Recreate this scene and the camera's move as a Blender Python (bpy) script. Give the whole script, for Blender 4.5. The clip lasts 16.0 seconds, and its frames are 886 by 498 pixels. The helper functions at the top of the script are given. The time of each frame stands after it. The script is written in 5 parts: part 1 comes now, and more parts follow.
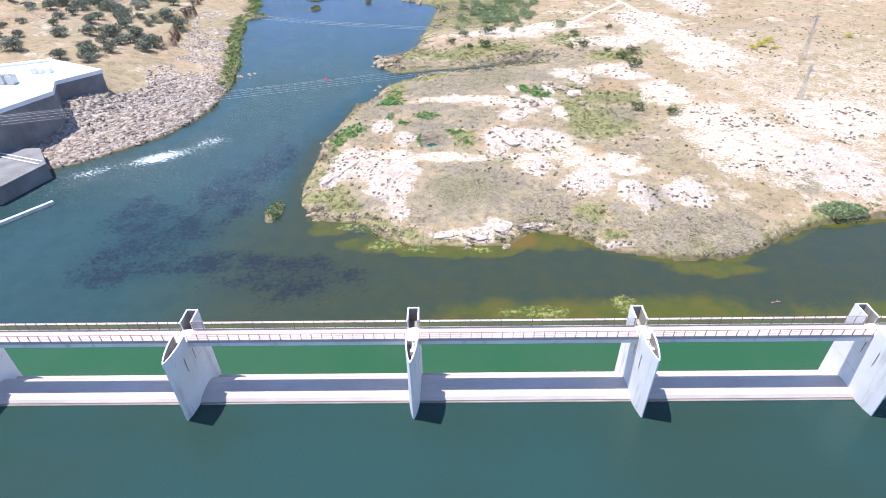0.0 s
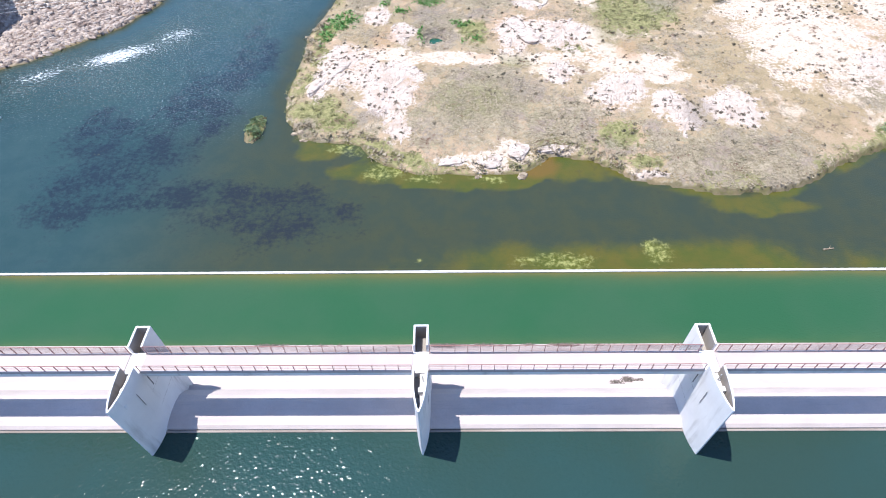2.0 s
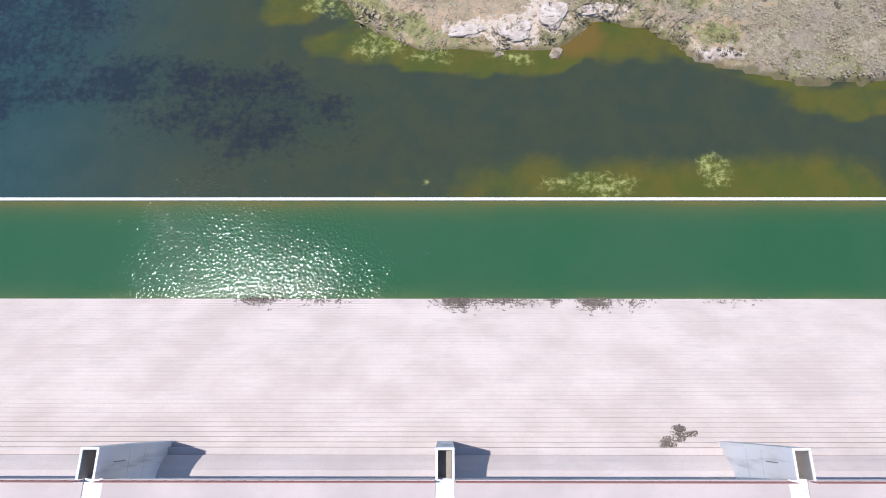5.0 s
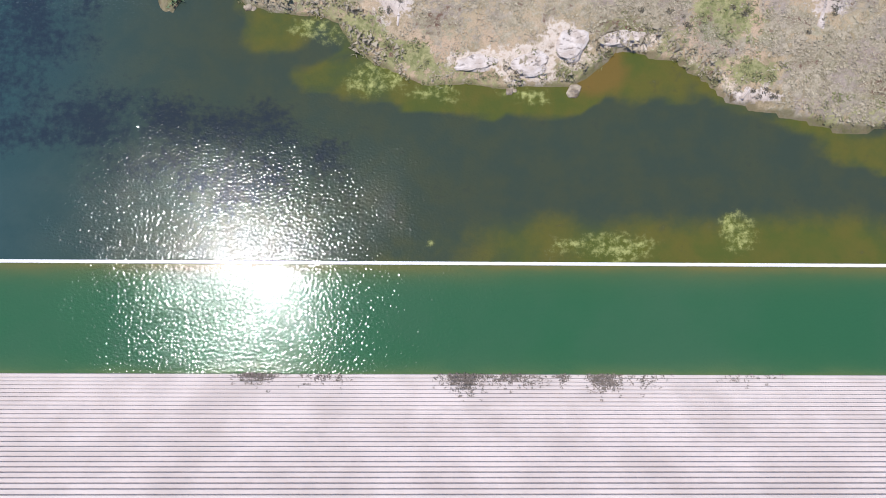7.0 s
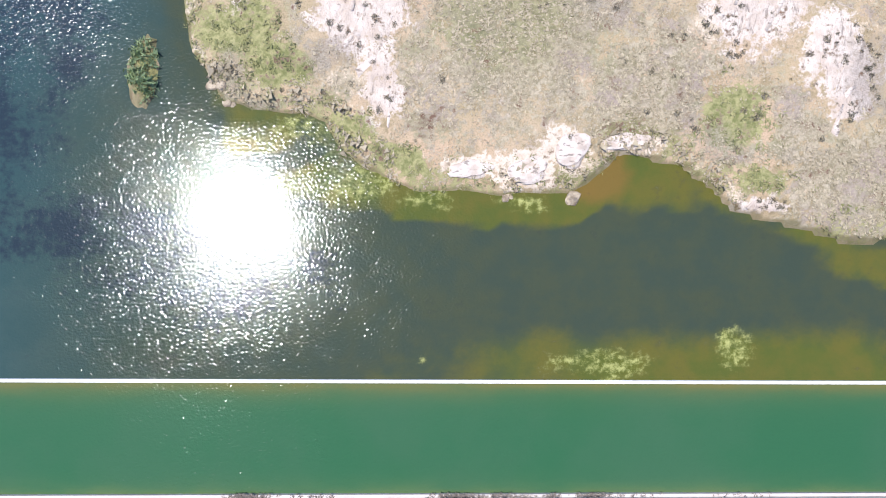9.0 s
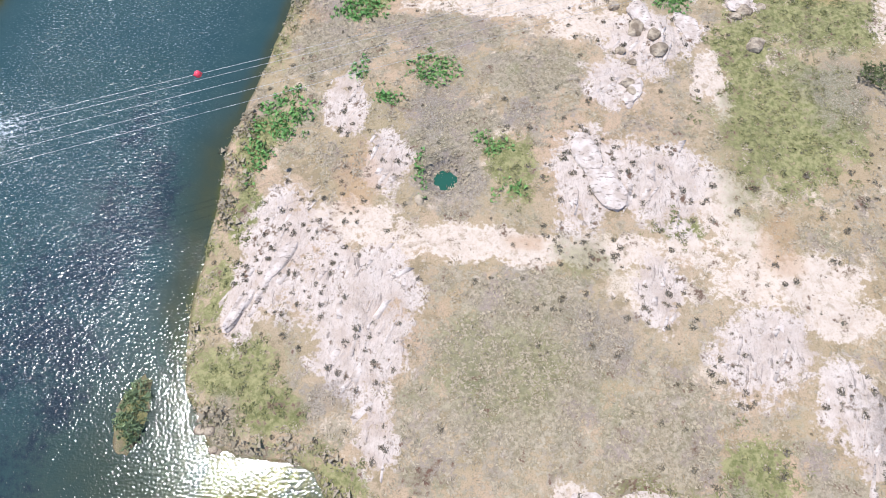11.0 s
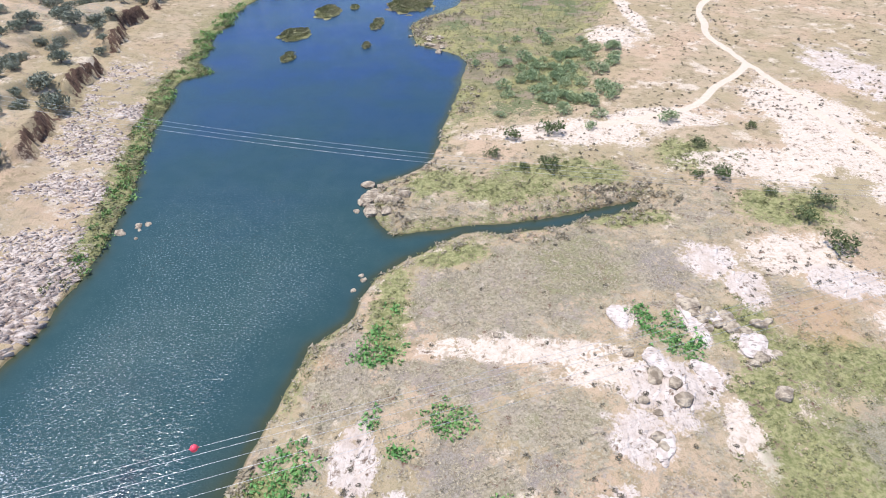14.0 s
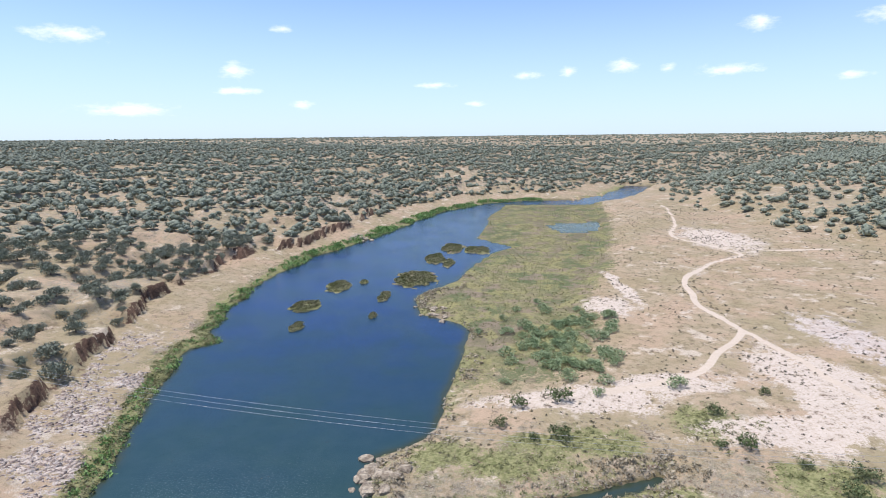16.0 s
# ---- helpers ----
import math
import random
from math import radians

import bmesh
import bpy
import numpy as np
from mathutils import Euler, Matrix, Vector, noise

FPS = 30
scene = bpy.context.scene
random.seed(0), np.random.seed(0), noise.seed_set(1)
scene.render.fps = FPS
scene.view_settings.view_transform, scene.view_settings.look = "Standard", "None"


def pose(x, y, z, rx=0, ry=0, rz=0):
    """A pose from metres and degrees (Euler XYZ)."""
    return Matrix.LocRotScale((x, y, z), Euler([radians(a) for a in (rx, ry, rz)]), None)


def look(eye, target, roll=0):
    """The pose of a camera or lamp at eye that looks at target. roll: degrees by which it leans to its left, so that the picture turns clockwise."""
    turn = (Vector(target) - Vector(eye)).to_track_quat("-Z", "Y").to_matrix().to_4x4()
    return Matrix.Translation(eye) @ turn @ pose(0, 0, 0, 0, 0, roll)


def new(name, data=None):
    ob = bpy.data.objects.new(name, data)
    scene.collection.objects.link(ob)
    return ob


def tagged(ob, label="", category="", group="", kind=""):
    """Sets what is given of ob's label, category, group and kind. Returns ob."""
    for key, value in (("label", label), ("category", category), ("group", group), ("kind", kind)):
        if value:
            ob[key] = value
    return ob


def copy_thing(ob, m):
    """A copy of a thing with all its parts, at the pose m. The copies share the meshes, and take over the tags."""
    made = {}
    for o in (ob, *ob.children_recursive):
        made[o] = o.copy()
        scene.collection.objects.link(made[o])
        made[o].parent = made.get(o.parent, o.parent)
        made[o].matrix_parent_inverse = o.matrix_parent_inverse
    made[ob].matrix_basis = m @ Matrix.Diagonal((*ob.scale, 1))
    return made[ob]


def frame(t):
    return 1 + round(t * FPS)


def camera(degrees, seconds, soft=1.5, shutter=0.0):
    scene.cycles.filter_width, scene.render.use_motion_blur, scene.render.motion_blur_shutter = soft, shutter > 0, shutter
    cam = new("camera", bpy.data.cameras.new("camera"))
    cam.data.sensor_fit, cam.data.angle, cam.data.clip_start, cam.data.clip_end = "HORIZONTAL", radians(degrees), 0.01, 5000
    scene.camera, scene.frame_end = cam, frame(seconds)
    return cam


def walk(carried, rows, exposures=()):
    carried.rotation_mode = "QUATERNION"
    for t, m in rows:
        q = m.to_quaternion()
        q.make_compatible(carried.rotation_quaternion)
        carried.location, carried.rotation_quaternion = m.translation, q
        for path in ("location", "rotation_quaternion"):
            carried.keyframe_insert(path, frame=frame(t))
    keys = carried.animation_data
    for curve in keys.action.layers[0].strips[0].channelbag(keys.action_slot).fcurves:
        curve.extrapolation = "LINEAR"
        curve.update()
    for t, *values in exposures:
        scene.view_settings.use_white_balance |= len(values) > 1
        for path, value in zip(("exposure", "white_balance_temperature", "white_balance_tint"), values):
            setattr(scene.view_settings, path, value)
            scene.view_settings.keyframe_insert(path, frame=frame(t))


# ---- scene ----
cam = camera(77.1, 16.0, soft=1.0)
PATH = [
    (0, (3.211, 0.246, 59.653), (3.191, 1.863, 58.476), -1.0),
    (0.5, (3.02, 4.111, 59.719), (2.999, 5.681, 58.48), -1.2),
    (1, (2.727, 7.944, 59.657), (2.702, 9.43, 58.317), -1.3),
    (1.5, (2.263, 11.764, 59.567), (2.242, 13.157, 58.132), -1.0),
    (2, (2.032, 15.63, 59.552), (2.01, 16.941, 58.042), -1.1),
    (2.5, (1.614, 19.314, 59.478), (1.594, 20.535, 57.894), -1.0),
    (3, (1.206, 22.954, 59.293), (1.19, 24.065, 57.629), -0.9),
    (3.5, (0.911, 26.486, 59.406), (0.895, 27.48, 57.671), -1.1),
    (3.7, (0.886, 27.994, 59.379), (0.868, 28.936, 57.615), -1.2),
    (5.8, (-0.842, 46.32, 59.161), (-0.836, 46.776, 57.214), 0.8),
    (6, (-1.023, 48.004, 59.183), (-1.014, 48.452, 57.234), 1.2),
    (6.5, (-1.389, 52.161, 59.183), (-1.369, 52.566, 57.225), 3.0),
    (7, (-1.671, 56.525, 59.255), (-1.642, 56.795, 57.273), 6.4),
    (7.5, (-1.767, 61.734, 59.117), (-1.726, 61.744, 57.118), 77.8),
    (8, (-1.874, 66.73, 59.07), (-1.826, 66.742, 57.071), 77.0),
    (8.5, (-1.832, 71.259, 59.04), (-1.779, 71.282, 57.04), 66.6),
    (9, (-1.717, 75.294, 59.027), (-1.661, 75.351, 57.028), 45.0),
    (9.5, (-1.561, 79.102, 58.993), (-1.512, 79.391, 57.015), 10.8),
    (10, (-1.375, 83.001, 58.97), (-1.332, 83.46, 57.024), 6.5),
    (10.2, (-1.253, 84.382, 59.002), (-1.215, 84.911, 57.073), 5.3),
    (12.3, (-0.106, 97.502, 60.367), (-0.151, 98.561, 58.672), -0.3),
    (12.5, (-0.305, 97.794, 60.445), (-0.35, 98.908, 58.785), -0.3),
    (13, (-0.839, 97.949, 60.525), (-0.886, 99.203, 58.967), -0.1),
    (13.5, (-1.211, 98.284, 60.449), (-1.265, 99.694, 59.032), -0.1),
    (14, (-1.365, 98.569, 60.283), (-1.428, 100.137, 59.043), -0.3),
    (14.5, (-1.515, 98.968, 60.208), (-1.584, 100.67, 59.161), -0.5),
    (15, (-1.5, 99.422, 60.062), (-1.574, 101.237, 59.226), -0.6),
    (15.5, (-1.609, 100.142, 59.794), (-1.687, 102.045, 59.184), -0.6),
    (16, (-1.646, 100.925, 59.482), (-1.728, 102.883, 59.087), -0.6),
]
STOPS = [(0, 0.52), (2.5, 0.45), (3.7, 0.2), (6, 0.0), (7, 0.0), (7.5, 0.08), (9, 0.42), (10, 0.32), (12.5, 0.1), (13.5, 0.2), (14.5, 0.43), (15, 0.55), (15.5, 0.35), (16, 0.0)]
EXPOSURES = [(t, v, 6150, 13) for t, v in STOPS]
walk(cam, [(t, look(e, g, r)) for t, e, g, r in PATH], EXPOSURES)

# ---- light ----
SUN = Vector((-0.322, 0.075, 1.0)).normalized()
sun = new("sun", bpy.data.lights.new("sun", "SUN"))
sun.data.energy, sun.data.angle, sun.data.color = 5.0, radians(0.53), (1.0, 0.965, 0.9)
sun.matrix_world = look((-150, 60, 300), Vector((-150, 60, 300)) - SUN)


def node(tree, kind, **values):
    n = tree.nodes.new("ShaderNode" + kind)
    for key, value in values.items():
        if hasattr(n, key):
            setattr(n, key, value)
        else:
            n.inputs[key.replace("_", " ")].default_value = value
    return n


def link(tree, a, b):
    tree.links.new(a, b)


world = bpy.data.worlds.new("world")
scene.world = world
world.use_nodes = True
wt = world.node_tree
wt.nodes.clear()
sky = node(wt, "TexSky", sky_type="NISHITA")
sky.sun_disc, sky.sun_elevation, sky.sun_rotation = False, math.asin(SUN.z), radians(270)
sky.altitude, sky.air_density, sky.dust_density, sky.ozone_density = 100, 1.0, 0.25, 2.5
SKY = 0.15
# small fair-weather clouds low over the horizon: bearing and height in degrees, width and height in degrees
CLOUDS = [(-35, 8.6, 4.2, 0.9), (-22, 6.2, 2.2, 1.0), (-22, 4.4, 3.0, 0.5), (-16, 3.2, 1.6, 0.6), (-31, 2.6, 5.0, 0.8),
          (-17.5, 10, 1.4, 0.5), (15, 6.4, 2.0, 0.9), (10, 6.0, 1.2, 0.6), (19, 6.0, 1.0, 0.6), (26, 9.3, 1.9, 0.9),
          (24, 5.6, 3.4, 0.7), (36, 9.0, 4.4, 0.9), (6, 5.8, 2.2, 0.5), (-3, 5.0, 2.6, 0.4), (33, 4.6, 1.8, 0.5), (1, 3.2, 1.4, 0.4)]
coord = node(wt, "TexCoord")
sep = node(wt, "SeparateXYZ")
link(wt, coord.outputs["Generated"], sep.inputs[0])
bearing = node(wt, "Math", operation="ARCTAN2")
link(wt, sep.outputs[0], bearing.inputs[0]), link(wt, sep.outputs[1], bearing.inputs[1])
lift = node(wt, "Math", operation="ARCSINE")
link(wt, sep.outputs[2], lift.inputs[0])
both = node(wt, "CombineXYZ")
link(wt, bearing.outputs[0], both.inputs[0]), link(wt, lift.outputs[0], both.inputs[1])
fluff = node(wt, "TexNoise", Scale=38.0, Detail=6.0, Roughness=0.62)
squash = node(wt, "Mapping")
squash.inputs["Scale"].default_value = (1, 2.2, 1)
link(wt, both.outputs[0], squash.inputs[0]), link(wt, squash.outputs[0], fluff.inputs["Vector"])
total = None
for b, h, wd, ht in CLOUDS:
    m = node(wt, "Mapping", vector_type="TEXTURE")
    m.inputs["Location"].default_value = (radians(b), radians(h), 0)
    m.inputs["Scale"].default_value = (radians(wd), radians(ht), 1)
    link(wt, both.outputs[0], m.inputs[0])
    length = node(wt, "VectorMath", operation="LENGTH")
    link(wt, m.outputs[0], length.inputs[0])
    near = node(wt, "MapRange")
    near.inputs["From Min"].default_value, near.inputs["From Max"].default_value = 1.25, 0.0
    link(wt, length.outputs["Value"], near.inputs[0])
    if total is None:
        total = near.outputs[0]
    else:
        mx = node(wt, "Math", operation="MAXIMUM")
        link(wt, total, mx.inputs[0]), link(wt, near.outputs[0], mx.inputs[1])
        total = mx.outputs[0]
prod = node(wt, "Math", operation="MULTIPLY_ADD")
link(wt, fluff.outputs[0], prod.inputs[0])
prod.inputs[1].default_value = 1.3
link(wt, total, prod.inputs[2])
cloud = node(wt, "MapRange", interpolation_type="SMOOTHSTEP")
cloud.inputs["From Min"].default_value, cloud.inputs["From Max"].default_value = 0.95, 1.75
cloud.inputs["To Max"].default_value = 0.8
link(wt, prod.outputs[0], cloud.inputs[0])
pale_air = node(wt, "MapRange", interpolation_type="SMOOTHSTEP")
for key_, value_ in (("From Min", -0.03), ("From Max", 0.3), ("To Min", 0.75), ("To Max", 0.0)):
    pale_air.inputs[key_].default_value = value_
link(wt, lift.outputs[0], pale_air.inputs[0])
air = node(wt, "Mix", data_type="RGBA")
lit = node(wt, "Mix", data_type="RGBA", blend_type="MULTIPLY")
lit.inputs["Factor"].default_value, lit.inputs[7].default_value = 1.0, (1.0, 1.05, 1.14, 1)
link(wt, sky.outputs[0], lit.inputs[6])
link(wt, pale_air.outputs[0], air.inputs["Factor"]), link(wt, lit.outputs[2], air.inputs[6])
air.inputs[7].default_value = (4.6, 5.9, 7.0, 1)
mixc = node(wt, "Mix", data_type="RGBA")
link(wt, cloud.outputs[0], mixc.inputs["Factor"])
link(wt, air.outputs[2], mixc.inputs[6])
mixc.inputs[7].default_value = (8.6, 8.6, 8.7, 1)
bg = node(wt, "Background", Strength=SKY)
wout = node(wt, "OutputWorld")
link(wt, mixc.outputs[2], bg.inputs[0]), link(wt, bg.outputs[0], wout.inputs[0])


# ---- materials ----
class Shade:
    """A node material in the making."""

    def __init__(self, name, roughness=0.8, ior=1.45, specular=0.5):
        self.m = bpy.data.materials.new(name)
        self.m.use_nodes = True
        self.t = self.m.node_tree
        self.b = self.t.nodes["Principled BSDF"]
        self.b.inputs["Roughness"].default_value = roughness
        self.b.inputs["IOR"].default_value = ior
        self.b.inputs["Specular IOR Level"].default_value = specular
        self.co = node(self.t, "TexCoord").outputs["Object"]
        self.geo = node(self.t, "NewGeometry")

    def noise(self, scale, detail=4.0, rough=0.55, stretch=None, place=None, distort=0.0):
        n = node(self.t, "TexNoise", Scale=scale, Detail=detail, Roughness=rough, Distortion=distort)
        src = place or self.geo.outputs["Position"]
        if stretch:
            m = node(self.t, "Mapping")
            m.inputs["Scale"].default_value = stretch
            link(self.t, src, m.inputs[0])
            src = m.outputs[0]
        link(self.t, src, n.inputs["Vector"])
        return n.outputs["Fac"]

    def ramp(self, fac, lo, hi, a=0.0, b=1.0):
        r = node(self.t, "MapRange", interpolation_type="SMOOTHSTEP")
        for key, value in (("From Min", lo), ("From Max", hi), ("To Min", a), ("To Max", b)):
            r.inputs[key].default_value = value
        link(self.t, fac, r.inputs[0])
        return r.outputs[0]

    def math(self, op, a, b, c=None):
        n = node(self.t, "Math", operation=op)
        for i, v in enumerate((a, b, c)):
            if v is None:
                continue
            if isinstance(v, (int, float)):
                n.inputs[i].default_value = v
            else:
                link(self.t, v, n.inputs[i])
        return n.outputs[0]

    def mix(self, fac, a, b, blend="MIX"):
        n = node(self.t, "Mix", data_type="RGBA", blend_type=blend)
        for key, v in (("Factor", fac), (6, a), (7, b)):
            if isinstance(v, (int, float)):
                n.inputs[key].default_value = v
            elif isinstance(v, tuple):
                n.inputs[key].default_value = (*v, 1)
            else:
                link(self.t, v, n.inputs[key])
        return n.outputs[2]

    def attr(self, name):
        a = node(self.t, "Attribute", attribute_name=name)
        s = node(self.t, "SeparateColor")
        link(self.t, a.outputs["Color"], s.inputs[0])
        return [*s.outputs[:3], a.outputs["Alpha"]]

    def bump(self, height, distance, strength=1.0, before=None):
        n = node(self.t, "Bump", Strength=strength, Distance=distance)
        link(self.t, height, n.inputs["Height"])
        if before is not None:
            link(self.t, before, n.inputs["Normal"])
        return n.outputs[0]

    def done(self, color=None, normal=None, rough=None):
        for key, v in (("Base Color", color), ("Normal", normal), ("Roughness", rough)):
            if isinstance(v, tuple):
                self.b.inputs[key].default_value = (*v, 1)
            elif v is not None:
                link(self.t, v, self.b.inputs[key])
        return self.m


def concrete(name, light, dark, stain=(0.3, 0.27, 0.24), amount=0.5):
    s = Shade(name, 0.85)
    big = s.ramp(s.noise(0.25, 5), 0.3, 0.7)
    c = s.mix(big, dark, light)
    runs = s.ramp(s.noise(1.0, 5, 0.6, (1.3, 1.3, 0.15)), 0.52, 0.75, 0, amount)
    c = s.mix(runs, c, stain)
    grain = s.noise(14, 4)
    c = s.mix(s.ramp(grain, 0.35, 0.7, 0, 0.25), c, dark)
    return s.done(c, s.bump(grain, 0.01, 0.5))


def painted(name, color, rough=0.5, metal=0.0, spots=(0.25, 0.16, 0.1), amount=0.35):
    s = Shade(name, rough)
    s.b.inputs["Metallic"].default_value = metal
    c = s.mix(s.ramp(s.noise(6, 5), 0.5, 0.75, 0, amount), color, spots)
    return s.done(c, s.bump(s.noise(20, 3), 0.003, 0.4))


def leafy(name, dark, light, dry, dryness=0.3):
    s = Shade(name, 0.7, specular=0.25)
    r = s.geo.outputs["Random Per Island"]
    o = node(s.t, "ObjectInfo").outputs["Random"]
    c = s.mix(r, dark, light)
    c = s.mix(s.ramp(s.noise(0.11, 4), 0.42, 0.62, 0, dryness), c, dry)
    c = s.mix(s.ramp(s.noise(0.9, 3), 0.45, 0.65, 0, 0.5), c, dark)
    c = s.mix(s.math("MULTIPLY", o, 0.35), c, dry)
    return s.done(c)


def rocky(name, light, dark):
    s = Shade(name, 0.85)
    c = s.mix(s.ramp(s.noise(0.9, 6, 0.6), 0.35, 0.65), dark, light)
    cracks = s.noise(2.2, 6, 0.65, (0.5, 1.2, 1.6))
    c = s.mix(s.ramp(cracks, 0.36, 0.46, 0.75, 0), c, (0.13, 0.105, 0.085))
    return s.done(c, s.bump(cracks, 0.2, 0.7))


M_pier = concrete("pier_concrete", (0.8, 0.78, 0.77), (0.69, 0.67, 0.66), (0.3, 0.27, 0.25), 0.55)
M_deck = concrete("deck_concrete", (0.52, 0.44, 0.415), (0.43, 0.365, 0.345), (0.4, 0.34, 0.31), 0.3)
# dark stained concrete: holds the shade of the pier hollows; also lift joints
M_shade_joint = concrete("hollow_shade_joint_concrete", (0.4, 0.36, 0.32), (0.26, 0.23, 0.2), (0.14, 0.12, 0.1), 0.6)
# grey darkened to hold the station walls' shade; also tailrace wall and gate slots
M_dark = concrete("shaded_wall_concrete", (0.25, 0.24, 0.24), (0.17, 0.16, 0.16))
M_lip = concrete("waterline_concrete", (0.34, 0.29, 0.25), (0.22, 0.18, 0.15))
M_white = concrete("white_wall_paint", (0.82, 0.82, 0.83), (0.74, 0.74, 0.75), (0.5, 0.48, 0.46), 0.25)
M_rail = painted("rail_steel", (0.33, 0.15, 0.13), 0.5, 0.2)
M_grey = painted("galvanised_steel", (0.45, 0.46, 0.47), 0.45, 0.7)
M_red = painted("marker_red", (0.75, 0.06, 0.1), 0.4)
M_bark = painted("bark", (0.13, 0.1, 0.075), 0.9, 0, (0.06, 0.05, 0.04))
M_oak = leafy("oak_leaves", (0.125, 0.145, 0.1), (0.265, 0.285, 0.205), (0.27, 0.26, 0.2))
M_bush = leafy("bush_leaves", (0.06, 0.09, 0.03), (0.14, 0.18, 0.07), (0.2, 0.18, 0.1))
M_willow = leafy("willow_leaves", (0.17, 0.23, 0.11), (0.33, 0.41, 0.21), (0.32, 0.34, 0.19))
M_bright = leafy("bright_leaves", (0.09, 0.215, 0.06), (0.2, 0.38, 0.11), (0.25, 0.3, 0.11))
M_reed = leafy("reeds", (0.12, 0.13, 0.05), (0.24, 0.235, 0.1), (0.32, 0.275, 0.16), 0.6)
M_scrub = leafy("dry_scrub", (0.235, 0.195, 0.12), (0.42, 0.355, 0.24), (0.37, 0.305, 0.225), 0.6)
M_tuft = leafy("dark_tussock", (0.075, 0.07, 0.05), (0.16, 0.145, 0.1), (0.2, 0.16, 0.12), 0.4)
M_flower = leafy("yellow_broom", (0.4, 0.36, 0.04), (0.62, 0.55, 0.07), (0.4, 0.38, 0.12))
M_rock = rocky("pale_rock", (0.5, 0.42, 0.36), (0.25, 0.185, 0.15))
M_pale = rocky("outcrop_rock", (0.58, 0.5, 0.44), (0.42, 0.34, 0.28))
M_boulder = rocky("boulder_rock", (0.44, 0.36, 0.26), (0.18, 0.135, 0.09))
M_twig = leafy("drift_twigs", (0.1, 0.085, 0.07), (0.2, 0.16, 0.14), (0.16, 0.13, 0.11))

# stepped spillway concrete: pale, rain-streaked, with soft lift bands
s = Shade("spillway_concrete", 0.85)
c = s.mix(s.ramp(s.noise(0.2, 5, 0.6, (1, 1, 1)), 0.3, 0.7), (0.46, 0.385, 0.352), (0.555, 0.475, 0.44))
c = s.mix(s.ramp(s.noise(0.8, 5, 0.65, (0.35, 3, 3)), 0.5, 0.8, 0, 0.6), c, (0.37, 0.33, 0.32))
c = s.mix(s.ramp(s.noise(9, 4), 0.4, 0.75, 0, 0.3), c, (0.36, 0.33, 0.31))
M_step = s.done(c, s.bump(s.noise(12, 4), 0.012, 0.6))

# ground: cover fields on the vertices pick the surface, noise breaks up their borders
s = Shade("ground_cover", 0.95, specular=0.2)
rock, green, scrub, sand = s.attr("cover_a")
road, marsh, shaded_earth, wet = s.attr("cover_b")
grey, rusty_soil, olive_sward, _ = s.attr("cover_c")
n1, n2, n3 = s.noise(0.35, 6, 0.65), s.noise(1.7, 5, 0.65), s.noise(6.0, 4, 0.6)
edge = s.math("ADD", s.math("MULTIPLY", n1, 2.2), s.math("MULTIPLY", n2, 1.9))


def cover(fac, soft=0.16, lo=2.55):
    return s.ramp(s.math("ADD", fac, edge), lo - soft, lo + soft)


c = s.mix(s.ramp(n1, 0.3, 0.7), (0.42, 0.315, 0.21), (0.31, 0.25, 0.155))
c = s.mix(s.ramp(s.noise(0.045, 5), 0.42, 0.62, 0, 0.75), c, (0.45, 0.31, 0.21))
c = s.mix(s.ramp(s.noise(0.028, 6, 0.6), 0.48, 0.58, 0, 0.45), c, (0.27, 0.225, 0.115))
c = s.mix(s.ramp(s.noise(0.1, 6, 0.65), 0.5, 0.58, 0, 0.5), c, (0.3, 0.235, 0.135))
c = s.mix(s.ramp(s.noise(0.4, 6, 0.7), 0.52, 0.6, 0, 0.6), c, (0.22, 0.17, 0.1))
c = s.mix(s.ramp(s.noise(0.13, 6, 0.7), 0.56, 0.64, 0, 0.8), c, (0.56, 0.46, 0.36))
c = s.mix(s.ramp(n3, 0.45, 0.7, 0, 0.65), c, (0.22, 0.18, 0.1))
sc = s.mix(s.ramp(n2, 0.35, 0.65), (0.21, 0.175, 0.11), (0.39, 0.33, 0.235))
sc = s.mix(s.ramp(s.noise(0.17, 4), 0.48, 0.62, 0, 0.7), sc, (0.26, 0.215, 0.17))
sc = s.mix(s.ramp(s.noise(0.23, 4), 0.52, 0.64, 0, 0.4), sc, (0.21, 0.2, 0.1))
sc = s.mix(s.ramp(s.noise(0.31, 5, 0.65), 0.5, 0.64, 0, 0.7), sc, (0.29, 0.225, 0.195))
sc = s.mix(s.ramp(s.noise(0.43, 5, 0.65, (1, 1.2, 1)), 0.56, 0.66, 0, 0.4), sc, (0.18, 0.18, 0.085))
sc = s.mix(s.ramp(s.noise(0.6, 5, 0.7, (1.2, 1, 1)), 0.6, 0.68, 0, 0.7), sc, (0.43, 0.36, 0.29))
sc = s.mix(s.ramp(s.noise(2.4, 5, 0.7), 0.5, 0.62, 0, 0.45), sc, (0.15, 0.13, 0.075))
sc = s.mix(s.ramp(s.noise(3.4, 4, 0.7), 0.56, 0.66, 0, 0.5), sc, (0.42, 0.36, 0.26))
c = s.mix(cover(scrub), c, sc)
mar = s.mix(s.ramp(n1, 0.35, 0.65), (0.14, 0.13, 0.055), (0.27, 0.235, 0.12))
mar = s.mix(s.ramp(s.noise(0.035, 4), 0.46, 0.58, 0, 0.75), mar, (0.09, 0.115, 0.05))
mar = s.mix(s.ramp(s.noise(0.05, 4, 0.6, (1, 0.6, 1)), 0.52, 0.62, 0, 0.7), mar, (0.19, 0.145, 0.1))
